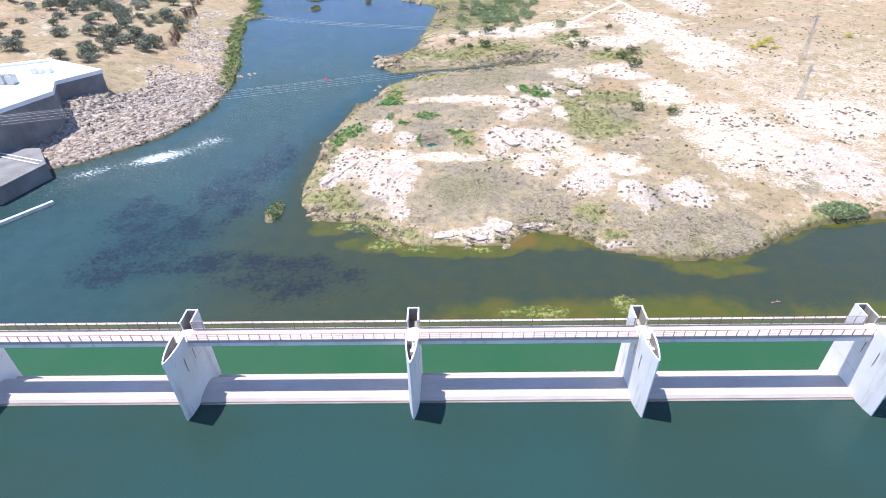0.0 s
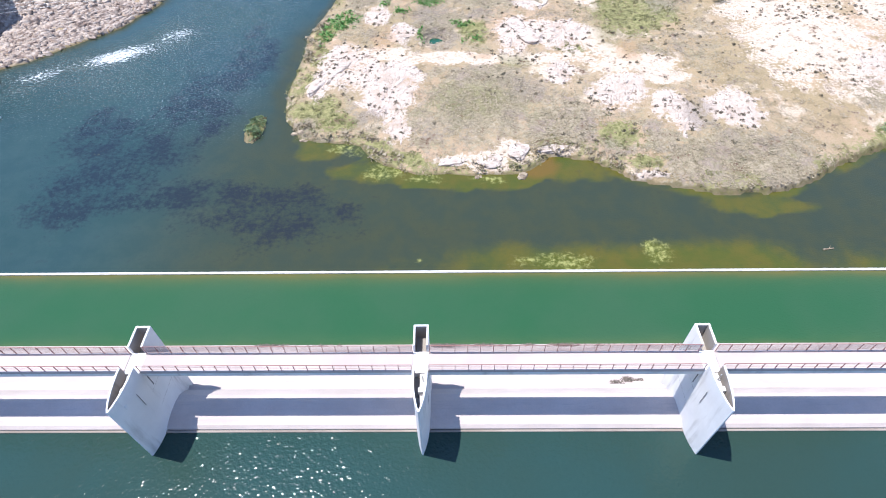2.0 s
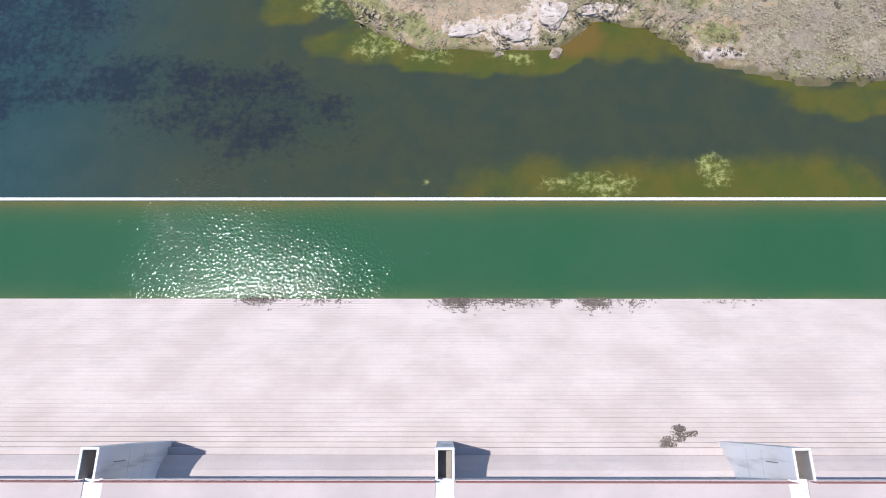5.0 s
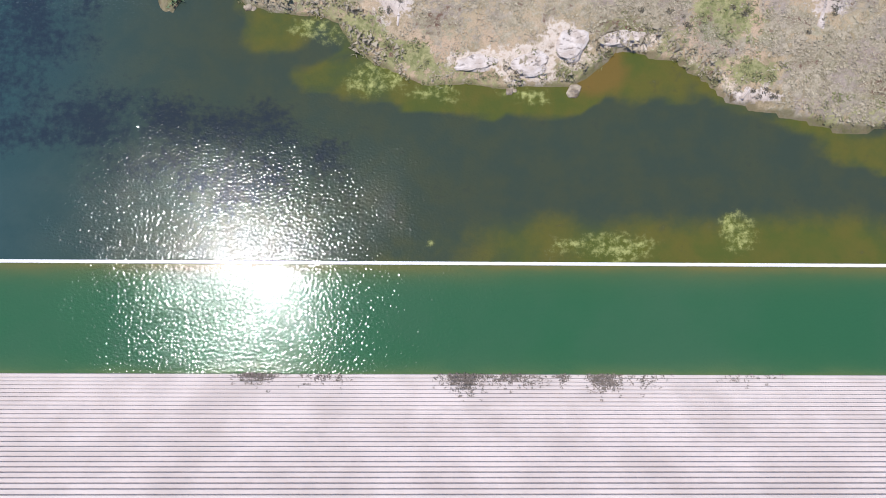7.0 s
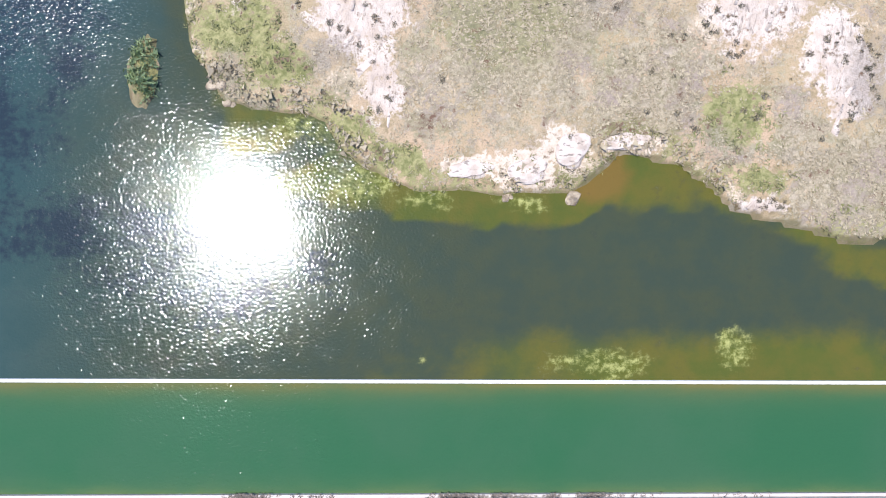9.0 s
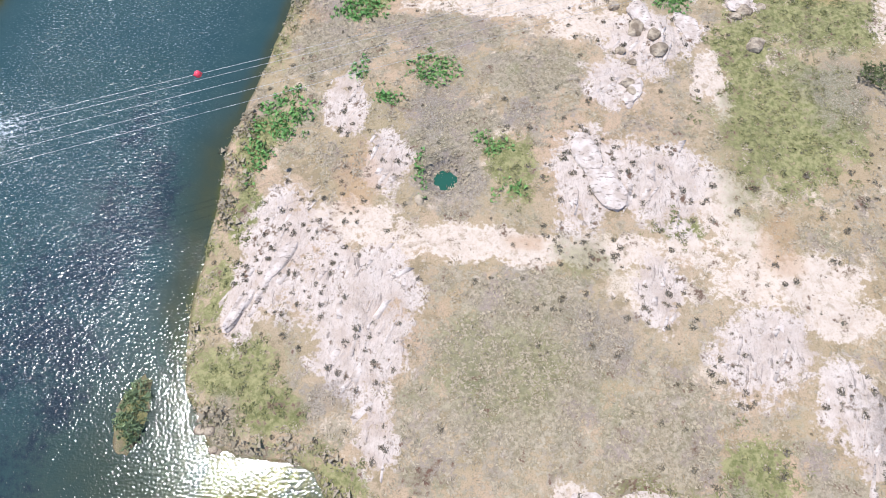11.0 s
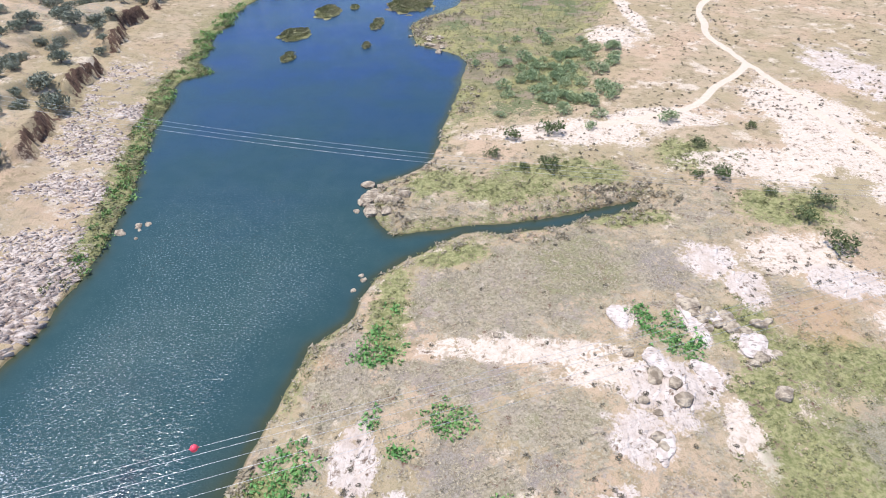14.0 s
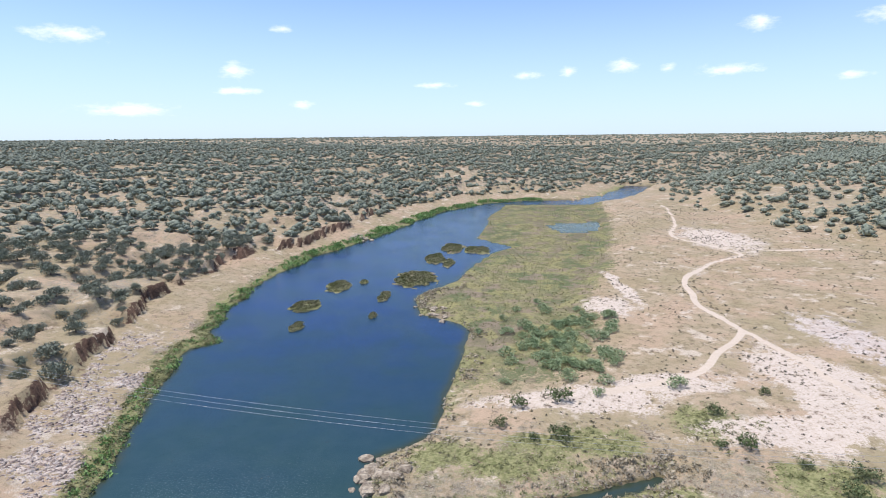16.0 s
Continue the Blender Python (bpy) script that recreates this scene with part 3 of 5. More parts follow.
GREEN = [(41.9, 132.5, 8.9, 10.4), (37.6, 142.6, 4, 4.6), (38.8, 153.5, 4.8, 6.5), (48.3, 148.7, 8.4, 6), (-23.8, 118.6, 1.6, 5.8), (-23.4, 128.6, 3, 5.4),
         (-11.3, 158.5, 3.3, 9.4), (-1.6, 171.5, 5.4, 3.4), (7.6, 125.3, 3.3, 4.3), (26.5, 116.7, 3.6, 3), (-21.2, 100.6, 4.2, 3.2), (-17.2, 96.3, 2.4, 2.5),
         (-10.7, 88.7, 3.5, 2.3), (-4.8, 86.5, 2.9, 1.7), (33.2, 84.9, 3, 1.7), (30.4, 91.3, 3, 3.6), (-25, 108.4, 1.2, 4), (78, 91, 5, 3), (25, 250, 8, 16)]
GREEN += [(-6, 195, 7, 7), (8, 192, 12, 4), (20, 199, 14, 4), (30, 184, 8, 3), (-8, 178, 4, 3), (48, 205, 8, 7), (58, 185, 9, 6)]
SCRUB = [(2.9, 160.2, 15, 10.8), (-0.9, 145, 10.6, 3.9), (10.2, 138, 7.9, 5.3), (7.5, 108.3, 7, 4), (-0.4, 127.9, 6.7, 8.3), (-15.9, 143.5, 5.3, 8.6),
         (6.9, 99.2, 12, 8.2), (21.8, 94.6, 9, 5.5), (33.4, 90, 7.2, 5.3), (50, 84, 14, 7), (77, 104, 4, 9), (18, 169, 18, 9)]
# dead grey brush, rusty dry soil, dark olive sward
GREY = [(48.1, 136.8, 5.3, 6.4), (-0.2, 121.5, 3.8, 3), (-1.8, 131.7, 3, 6.4), (30.8, 167.3, 3.5, 7.8), (-17, 151, 3.6, 4.2), (-23.7, 133.4, 2.5, 1.6),
        (9.2, 132, 3.4, 2.4), (16.2, 104.6, 4.4, 3.3), (-22.7, 94.8, 1.7, 3), (-20, 92, 2.3, 1.2), (45, 95.7, 2.2, 5), (29.6, 87.6, 2.4, 2.3), (-12.3, 97.5, 3, 1.5)]
RUSTY = [(-10.8, 122.5, 2.9, 5.2), (49.8, 156, 6, 5), (-19, 148.8, 2.8, 2.1), (8.4, 114.8, 2.1, 0.9), (36.9, 115.9, 2.4, 5.4)]
OLIVE = [(18, 169.5, 7.5, 9.3), (34.9, 126.3, 3.9, 8.7), (14.7, 112.7, 3.5, 2.3), (6, 101, 7, 5)]
ROAD_MAIN = [(100, 175), (86, 205), (82, 232), (78.3, 259), (77, 290), (87, 319), (105, 342), (127, 362), (117, 395), (115, 416), (136, 470), (155, 545)]
ROAD_SIDE = [(30, 219), (53, 228), (66, 243), (78, 258)]
ROAD_EAST = [(115, 395), (135, 372), (182, 371), (230, 374), (300, 390)]


def eased(line, n=5):
    """A smooth curve through the bends of a track."""
    p = [np.array(q, float) for q in (line[0], *line, line[-1])]
    out = []
    for a, b, c_, d in zip(p, p[1:], p[2:], p[3:]):
        for u in np.arange(n) / n:
            q = b + 0.5 * u * (c_ - a + u * (2 * a - 5 * b + 4 * c_ - d + u * (3 * (b - c_) + d - a)))
            out.append((q[0], q[1]))
    return out + [tuple(p[-1])]


ROADS = [eased(ROAD_MAIN), eased(ROAD_SIDE), eased(ROAD_EAST)]


def fields(x, y):
    """Ground cover, each 0 to 1: rock, green, scrub, sand, road, marsh, earth, wet."""
    d = off_river(x, y)
    left = on_left(x, y)
    right = ~left
    rock = blobs(x, y, ROCK, 70) * right
    sand = np.maximum(blobs(x, y, SAND, 71) * right, 0.45 * right * smooth(60, 90, x) * smooth(260, 150, y))
    green = blobs(x, y, GREEN, 72) * right
    scrub = blobs(x, y, SCRUB, 73) * right
    plain = right * (d > 0) * smooth(240, 185, y) * smooth(75, 50, x) * (0.85 + 0.5 * rough_noise(x / 11, y / 11, 77))
    scrub = np.maximum(scrub, 0.55 * plain * (1 - np.maximum(rock, sand))) * (1 - green)
    green = np.maximum(green, 0.5 * right * (1 - smooth(1.5, 5, d)) * (d > -1) * (y < 300) * (wander(x / 9, y / 9, 12) > -0.3))
    edge = np.interp(y, [180, 230, 300, 420, 600], [-2, 30, 45, 88, 120])
    edge = edge + 9 * rough_noise(x / 22, y / 30, 19)
    marsh = right * smooth(205, 250, y) * smooth(6, -8, x - edge) * smooth(620, 590, y)
    road = np.zeros(x.shape)
    for line in ROADS:
        jx, jy = x + 1.2 * wander(x / 14, y / 14, 80), y + 1.2 * wander(x / 14, y / 14, 81)
        r = to_line(jx, jy, line)
        road = np.maximum(road, (1 - smooth(0.5, 1.7, r)) * (0.85 + 0.15 * smooth(0.1, 0.5, r)))
        sand = np.maximum(sand, 0.45 * (1 - smooth(1.0, 7, r)) * (0.6 + 0.6 * wander(x / 12, y / 12, 83)))
    # far bank: bare slabs near the river, earth with painted shade on the scarp
    sl = d - scarp_line(x, y)
    slab = left * np.maximum(smooth(2, 6, d), smooth(0, 1, d) * smooth(178, 165, y)) * (1 - smooth(-3, 1, sl)) * smooth(300, 215, y) * smooth(95, 110, y)
    rock = np.maximum(rock, slab * (0.4 + 0.25 * smooth(185, 160, y) + 0.55 * rough_noise(x / 9, y / 9, 90)))
    green = np.maximum(green, left * (1 - smooth(2.5, 6, d)) * smooth(150, 175, y) * 0.9)
    marsh = np.maximum(marsh, left * smooth(12, 3, d) * smooth(0, 1, d) * smooth(150, 180, y) * 0.65)
    shaded_earth = left * (0.1 + 0.9 * smooth(-0.2, 0.15, rough_noise(x / 17, y / 17, 66))) * smooth(-0.6, 0.1, sl) * smooth(2.0, 1.1, sl) * smooth(185, 205, y) * smooth(600, 520, y)
    scrub = np.maximum(scrub, left * smooth(2, 8, sl) * (0.35 + 0.3 * wander(x / 40, y / 40, 91)))
    scrub = np.maximum(scrub, right * smooth(200, 230, x) * (0.3 + 0.3 * wander(x / 40, y / 40, 92)))
    isl = islet_rise(x, y)
    marsh = np.maximum(marsh, (isl > 0.05) * (d < 1))
    wet = np.maximum(smooth(0.7, -0.1, d), 0) * (1 - smooth(0.02, 0.2, isl))
    return [np.clip(f, 0, 1) for f in (rock, green, scrub, sand, road, marsh, shaded_earth, wet)]


def steps_out(start, stop, first, growth):
    out, step = [], first
    while abs(start - stop) > step:
        start += step if stop > start else -step
        out.append(start)
        step *= growth
    return out + [stop]


def grid_mesh(name, xs, ys, heights, material):
    nx, ny = len(xs), len(ys)
    gx, gy = np.meshgrid(xs, ys)
    gx, gy = gx.ravel(), gy.ravel()
    verts = np.stack([gx, gy, heights(gx, gy)], 1)
    i = (np.arange(ny - 1)[:, None] * nx + np.arange(nx - 1)[None]).ravel()
    tris = np.concatenate([np.stack([i, i + 1, i + nx + 1], 1), np.stack([i, i + nx + 1, i + nx], 1)])
    me = fast_mesh(name, verts, tris, material)
    me.shade_smooth()
    return me, gx, gy


def paint(me, name, *channels):
    layer = me.color_attributes.new(name, "FLOAT_COLOR", "POINT")
    layer.data.foreach_set("color", np.stack(channels, 1).astype(np.float32).ravel())


xs = steps_out(-125, -4800, 0.9, 1.06)[::-1] + list(np.arange(-125, 120, 0.85)) + steps_out(120, 4800, 0.9, 1.06)
ys = steps_out(64, -800, 1.5, 1.16)[::-1] + list(np.arange(64, 310, 0.85)) + steps_out(310, 4850, 0.9, 1.04)
me, gx, gy = grid_mesh("ground", xs, ys, land, M_ground)
f = fields(gx, gy)
paint(me, "cover_a", *f[:4])
paint(me, "cover_b", *f[4:])
near_side = ~on_left(gx, gy)
paint(me, "cover_c", blobs(gx, gy, GREY, 75) * near_side, blobs(gx, gy, RUSTY, 76) * near_side, blobs(gx, gy, OLIVE, 78) * near_side, gx * 0 + 1)
tagged(new("ground", me), "dry tan valley ground with pale rock, scrub and dirt tracks", "ground", kind="structure")

# ---- water ----
WEED = [(-49, 87, 9, 9), (-26, 74, 13, 6), (-40, 78, 14, 4), (-58, 95, 10, 8), (-44, 105, 7, 12), (-38, 118, 6, 14), (-56, 80, 8, 8)]
ALGAE = [(17, 65, 5, 1.6), (31, 66.5, 2.2, 3), (-2, 81.8, 3, 1.5), (-8.5, 84.3, 3.4, 2.4), (-15, 89.5, 4.5, 2), (8, 82, 3.6, 1.2), (-3, 65.2, 1.2, 0.6)]
SHALLOW = [(15, 80, 26, 6), (20, 67, 30, 6), (-15, 84, 14, 7), (45, 75, 22, 5), (-33, 100, 8, 14), (-33, 80, 10, 6), (36, 66, 14, 8)]


def river_bed(x, y):
    d = -off_river(x, y)
    silt = smooth(125, 88, y) * smooth(-62, -20, x)
    sunk = np.exp(-np.maximum(d - 1.2, 0) / 4.0) * smooth(-50, -20, x + 0 * y) * smooth(150, 120, y) * (0.75 + 0.3 * rough_noise(x / 6, y / 6, 56))
    shelf = 0.51 * smooth(74, 63, y) * smooth(-20, 5, x) * (0.8 + 0.5 * rough_noise(x / 9, y / 9, 57))
    cove = 0.85 * blobs(x, y, [(22, 83.5, 8, 4), (8, 81, 9, 2.5), (-10, 83.5, 11, 3.5), (48, 75.5, 12, 3), (-20, 89, 6, 4)], 103, 0.3)
    ledge = 0.9 * smooth(4.6, 3.6, d + 1.1 * rough_noise(x / 3.5, y / 3.5, 61)) * smooth(-13, -5, x) * smooth(36, 24, x) * (y < 95)
    sunk = np.maximum(sunk, np.maximum(cove, ledge))
    shallow = np.maximum(0.5 * silt + shelf, np.maximum(sunk, 0.8 * np.exp(-np.maximum(d, 0) / 1.2)))
    weed = blobs(x, y, WEED, 101, 0.6) * 0.75
    algae = blobs(x, y, ALGAE, 102, 0.5) * 0.8
    run = to_line(x, y, [(-94, 104), (-84, 112), (-72, 118), (-55, 128)])
    riffle = 0.66 * np.exp(-(run / 5.5) ** 2) * (0.8 + 0.3 * wander(x / 6, y / 6, 55)) + (0.44 + 0.24 * rough_noise(x / 16, y / 16, 58)) * smooth(88, 112, y) * smooth(205, 160, y) * smooth(2, 12, d)
    return shallow, weed, algae, np.clip(riffle, 0, 1)


me, gx, gy = grid_mesh("river", np.arange(-110, 240, 1.4), list(np.arange(63.2, 210, 1.0)) + steps_out(210, 800, 1.2, 1.02), lambda x, y: x * 0, M_river)
paint(me, "bed", *river_bed(gx, gy))
# teal near the weir; farther off the painted sky-reflection blue shows
near_teal = smooth(290, 170, gy) * (0.9 + 0.1 * rough_noise(gx / 20, gy / 20, 59))
lee = np.maximum(0.45 * blobs(gx, gy, [(-22, 81, 13, 6), (-12, 78, 9, 4)], 104, 0.6), 0.85 * blobs(gx, gy, [(-20, 91, 4.5, 1.7), (-25.8, 96, 1.1, 2.6)], 106, 0.7))
rusty = blobs(gx, gy, [(16.5, 85, 3.4, 3.2), (1.5, 85.5, 3, 1.5)], 105, 0.4)
paint(me, "body", np.clip(near_teal, 0, 1), np.clip(lee, 0, 1), np.clip(rusty, 0, 1), gx * 0 + 1)
tagged(new("river", me), "calm blue-green river with weed beds and shallows", "water", kind="structure")


def sheet(name, x0, x1, y0, y1, z, material, label):
    me = mesh_of(name, [(x0, y0, z), (x1, y0, z), (x1, y1, z), (x0, y1, z)], [(0, 1, 2, 3)], material)
    return tagged(new(name, me), label, "water", kind="structure")


DAM_X0, DAM_X1 = -92.0, 152.0
basin_rows = [45, 50, 51.2] + [51.42 + 0.35 * k for k in range(12)] + [57, 59] + [59.9 + 0.3 * k for k in range(11)]
me, gx, gy = grid_mesh("stilling_basin", np.arange(DAM_X0 - 4, DAM_X1 + 1, 2.0), basin_rows, lambda x, y: x * 0 + 0.15, M_basin)
paint(me, "rim", np.exp(-np.maximum(62.6 - gy, 0) / 0.9), np.exp(-np.maximum(gy - 51.42, 0) / 0.7), gx * 0, gx * 0 + 1)
tagged(new("stilling_basin", me), "emerald green water in the stilling basin", "water", kind="structure")
sheet("reservoir", -300, 330, -700, 33.3, 18.75, M_lake, "dark green still reservoir water behind the weir")
sheet("rock_pool", -3.4, 2.6, 120.4, 126, 1.05, M_pool, "small turquoise pool in a hollow")

# ---- dam: crest, stepped chute, end sill ----
dam = empty("spillway", "pale concrete overflow weir with a stepped downstream face", "dam", place=(0, 40, 0))
dam["kind"] = "structure"
RISE = 0.41
profile = [(32.9, -4), (32.9, 18.55), (32.97, 18.85), (33.2, 19.05), (33.6, 19.16), (34.3, 19.2), (35.1, 19.12), (35.8, 18.85), (36.3, 18.4), (36.7, 17.95), (36.7, -4)]
bm = bmesh.new()
a = [bm.verts.new((DAM_X0, y - 40, z)) for y, z in profile]
b = [bm.verts.new((DAM_X1, y - 40, z)) for y, z in profile]
for i in range(len(profile)):
    j = (i + 1) % len(profile)
    bm.faces.new((a[i], a[j], b[j], b[i]))
bm.faces.new(a[::-1]), bm.faces.new(b)
bmesh.ops.recalc_face_normals(bm, faces=bm.faces)
part("crest", bm, M_step, dam, "smooth rounded crest")
part("waterline_lip", box(DAM_X0, DAM_X1, -7.28, -7.103, 10, 18.84, bevel=0.03), M_lip, dam, "brown-stained lip at the waterline")


def face_y(z):
    """Where the stepped face stands at a height: a straight slope."""
    return 51.42 - 0.826 * (z - 0.12)


TREADS = []
z = 0.12 + RISE * 43
y = 36.702
while z > -1.5:
    out = face_y(z - RISE)
    part("step", box(DAM_X0, DAM_X1, y - 40, out - 40, -4, z, bevel=0.02), M_step, dam)
    TREADS.append((y, out, z))
    y = out + 0.002
    z -= RISE
sill = part("end_sill", box(DAM_X0 - 4, DAM_X1, 62.85, 63.2, -5, 0.32, bevel=0.03), M_pier, None)
tagged(sill, "long narrow concrete sill closing the basin", "sill", kind="structure")

# ---- piers ----
W = 0.53


def ogive(w, nose, back, n=9):
    side = []
    for i in range(n + 1):
        u = i / n
        side.append((w * (1 - (1 - u) ** 2) ** 0.72 if u < 1 else w, nose + (33.3 - nose) * u))
    right = [(max(px, 0.05), py) for px, py in side] + [(w, back)]
    return [(-px, py) for px, py in right[::-1]] + right


def make_pier():
    pier = empty("pier", "tall pale concrete weir pier with a pointed cutwater", "pier", "weir piers", (0, 33, 19))
    inv = Matrix.Translation((0, -33, -19))

    def add(name, bm, mat, label=""):
        bm.transform(inv)
        return part(name, bm, mat, pier, label)

    FLOOR, TOP, SEAT = 24.55, 26.02, 25.15
    add("body", prism(ogive(W, 30.3, 36.9), -3, FLOOR), M_pier)
    add("bridge_seat", box(-W, W, 33.55, 35.2, FLOOR + 0.002, SEAT), M_pier)
    # parapets round the deep hollows at nose and tail, open where the walkway crosses
    outer, inner = ogive(W, 30.3, 33.55), ogive(W - 0.13, 30.52, 33.55)
    n = len(outer)

    def shell(levels):
        bm = bmesh.new()
        rings = [[bm.verts.new((px, py, zz)) for px, py in ring] for zz, ring in levels]
        for k in range(len(rings) - 1):
            for i in range(n - 1):
                bm.faces.new((rings[k][i], rings[k][i + 1], rings[k + 1][i + 1], rings[k + 1][i]))
        for i in (0, n - 1):
            bm.faces.new([r[i] for r in rings])
        bmesh.ops.recalc_face_normals(bm, faces=bm.faces)
        return bm

    # thin linings in darker concrete, so the hollow's shade is in the colour
    lining = ogive(W - 0.145, 30.545, 33.55)
    add("nose_parapet", shell(((FLOOR, outer), (TOP, outer), (TOP, inner), (FLOOR, inner))), M_pier)
    add("nose_lining", shell(((FLOOR, inner), (TOP - 0.06, inner), (TOP - 0.06, lining), (FLOOR, lining))), M_shade_joint, "stained inner face with the hollow's shade in its colour")
    bm = box(-W, -W + 0.13, 35.2, 36.9, FLOOR, TOP)
    add_box(bm, W - 0.13, W, 35.2, 36.9, FLOOR, TOP)
    add_box(bm, -W + 0.13, W - 0.13, 36.77, 36.9, FLOOR, TOP)
    add("tail_parapet", bm, M_pier)
    bm = box(-W + 0.132, -W + 0.145, 35.2, 36.76, FLOOR, TOP - 0.06)
    add_box(bm, W - 0.145, W - 0.132, 35.2, 36.76, FLOOR, TOP - 0.06)
    add_box(bm, -W + 0.147, W - 0.147, 36.752, 36.766, FLOOR, TOP - 0.06)
    add("tail_lining", bm, M_shade_joint, "stained inner face with the hollow's shade in its colour")
    # floors darkened the same way, shade put into the base colour
    add("hollow_floor", box(-W + 0.15, W - 0.15, 32.0, 33.54, FLOOR + 0.003, FLOOR + 0.03), M_shade_joint)
    add("hollow_floor", box(-W + 0.15, W - 0.15, 35.21, 36.74, FLOOR + 0.003, FLOOR + 0.03), M_shade_joint)
    # added pale block: the sunlit right half of the hollow, put into shape and colour
    add("lit_step", box(-0.02, W - 0.15, 31.2, 33.54, FLOOR + 0.04, 25.0, bevel=0.02), M_pier, "pale step standing in for the lit half of the floor")
    add("hatch", box(-0.1, 0.28, 31.95, 32.3, 25.004, 25.5, bevel=0.03), M_white, "white access box")
    add("lamp_stub", rod((0.2, 33.0, 25.0), (0.2, 33.0, 25.75), 0.05), M_grey)
    # short gate slots cast into both faces, and the faint lines of the formwork lifts
    for side in (-1, 1):
        for yy, z0, z1, w_ in ((32.35, 22.9, 24.5, 0.03), (33.95, 22.9, 24.1, 0.05), (36.0, 23.1, 24.4, 0.03)):
            add("gate_slot", box(side * W - 0.006, side * W + 0.006, yy - w_, yy + w_, z0, z1), M_dark)
        for zz in (20.9, 22.7):
            add("lift_joint", box(side * W - 0.003, side * W + 0.003, 33.4, 36.6, zz - 0.008, zz + 0.008), M_shade_joint)
    return pier


pier = make_pier()
PIERS = [-80 + 20 * i for i in range(12)]
for px in PIERS:
    m = Matrix.Translation((px, 33.7, 19))
    if px == PIERS[0]:
        pier.matrix_basis = m
    else:
        copy_thing(pier, m)

# ---- walkway over the piers ----
def make_span():
    span = empty("walkway_span", "narrow pinkish concrete walkway deck between two piers", "footbridge", "walkway spans", (0, 34.4, 25.2))
    part("slab", box(-9.46, 9.46, -0.76, 0.74, -0.2, 0.0, bevel=0.02), M_deck, span)
    for yy in (-0.72, 0.5):
        part("beam", box(-9.46, 9.46, yy, yy + 0.24, -0.62, -0.204), M_pier, span)
    part("kerb", box(-9.46, 9.46, -0.76, -0.64, 0.004, 0.1), M_deck, span)
    part("kerb", box(-9.46, 9.46, 0.62, 0.74, 0.004, 0.1), M_deck, span)
    return span


def make_railing(label, high, bars, thick):
    rail = empty("railing", label, "railing", "walkway railings", (0, 33.7, 25.3))
    part("handrail", rod((-9.42, 0, high), (9.42, 0, high), 0.026, sides=6), M_rail, rail)
    for k in range(1, bars):
        part("bar", rod((-9.42, 0, high * k / bars), (9.42, 0, high * k / bars), thick, sides=4), M_rail, rail)
    me = None
    for i in range(22):
        xx = -9.4 + 18.8 * i / 21
        if me is None:
            ob = part("post", box(-0.016, 0.016, -0.025, 0.025, 0.0, high), M_rail, rail)
            me = ob.data
        else:
            ob = new("post", me)
            ob.parent = rail
        ob.location.x = xx
    return rail


span = make_span()
railing = make_railing("low reddish steel railing with slim posts", 0.66, 3, 0.01)
back_rail = make_railing("reddish steel railing with slim posts and close-set bars", 0.86, 7, 0.018)
for i, px in enumerate(PIERS[:-1]):
    cx = px + 10
    if i == 0:
        span.matrix_basis = Matrix.Translation((cx, 35.1, 25.2))
        railing.matrix_basis = Matrix.Translation((cx, 34.4, 25.3))
        back_rail.matrix_basis = Matrix.Translation((cx, 35.78, 25.3))
    else:
        copy_thing(span, Matrix.Translation((cx, 35.1, 25.2)))
        copy_thing(railing, Matrix.Translation((cx, 34.4, 25.3)))
        copy_thing(back_rail, Matrix.Translation((cx, 35.78, 25.3)))

# ---- vegetation ----
rng = np.random.default_rng(7)


def turn_z(a):
    c, s_, o = np.cos(a), np.sin(a), np.zeros_like(a)
    return np.stack([np.stack([c, -s_, o], -1), np.stack([s_, c, o], -1), np.stack([o, o, o + 1], -1)], -2)


def scatter(base, tris, places, sizes, tall=1.0):
    """Many turned and scaled copies of one small form, joined: vertices and triangles."""
    n, nv = len(places), len(base)
    rot = turn_z(rng.uniform(0, 6.283, n))
    shape = np.stack([sizes * rng.uniform(0.8, 1.2, n), sizes * rng.uniform(0.8, 1.2, n), sizes * tall * rng.uniform(0.75, 1.25, n)], 1)
    v = np.einsum("nij,vj->nvi", rot, base) * 1.0
    v = v * shape[:, None, :] + places[:, None, :]
    t = tris[None] + (np.arange(n) * nv)[:, None, None]
    return v.reshape(-1, 3), t.reshape(-1, 3)


def dome_form(leaves, size, seed, flat=0.7, inner=0.55):
    """Leaf triangles spread through a dome of radius 1."""
    g = np.random.default_rng(seed)
    p = g.normal(size=(leaves, 3))
    p /= np.linalg.norm(p, axis=1)[:, None]
    p[:, 2] = np.abs(p[:, 2])
    p *= (g.uniform(inner, 1.0, leaves) ** 0.5)[:, None] * np.array([1, 1, flat])
    d = g.normal(size=(leaves, 3, 3)) * size
    return (p[:, None, :] + d).reshape(-1, 3), np.arange(leaves * 3).reshape(-1, 3)


def tuft_form(blades, seed, spread=0.8):
    g = np.random.default_rng(seed)
    a = g.uniform(0, 6.283, blades)
    r = g.uniform(0.1, spread, blades)
    tip = np.stack([np.cos(a) * r, np.sin(a) * r, g.uniform(0.6, 1.0, blades)], 1)
    foot = tip * np.array([0.35, 0.35, 0]) + np.array([0, 0, -0.05])
    side = np.stack([-np.sin(a), np.cos(a), a * 0], 1) * 0.09
    return np.stack([foot - side, foot + side, tip], 1).reshape(-1, 3), np.arange(blades * 3).reshape(-1, 3)


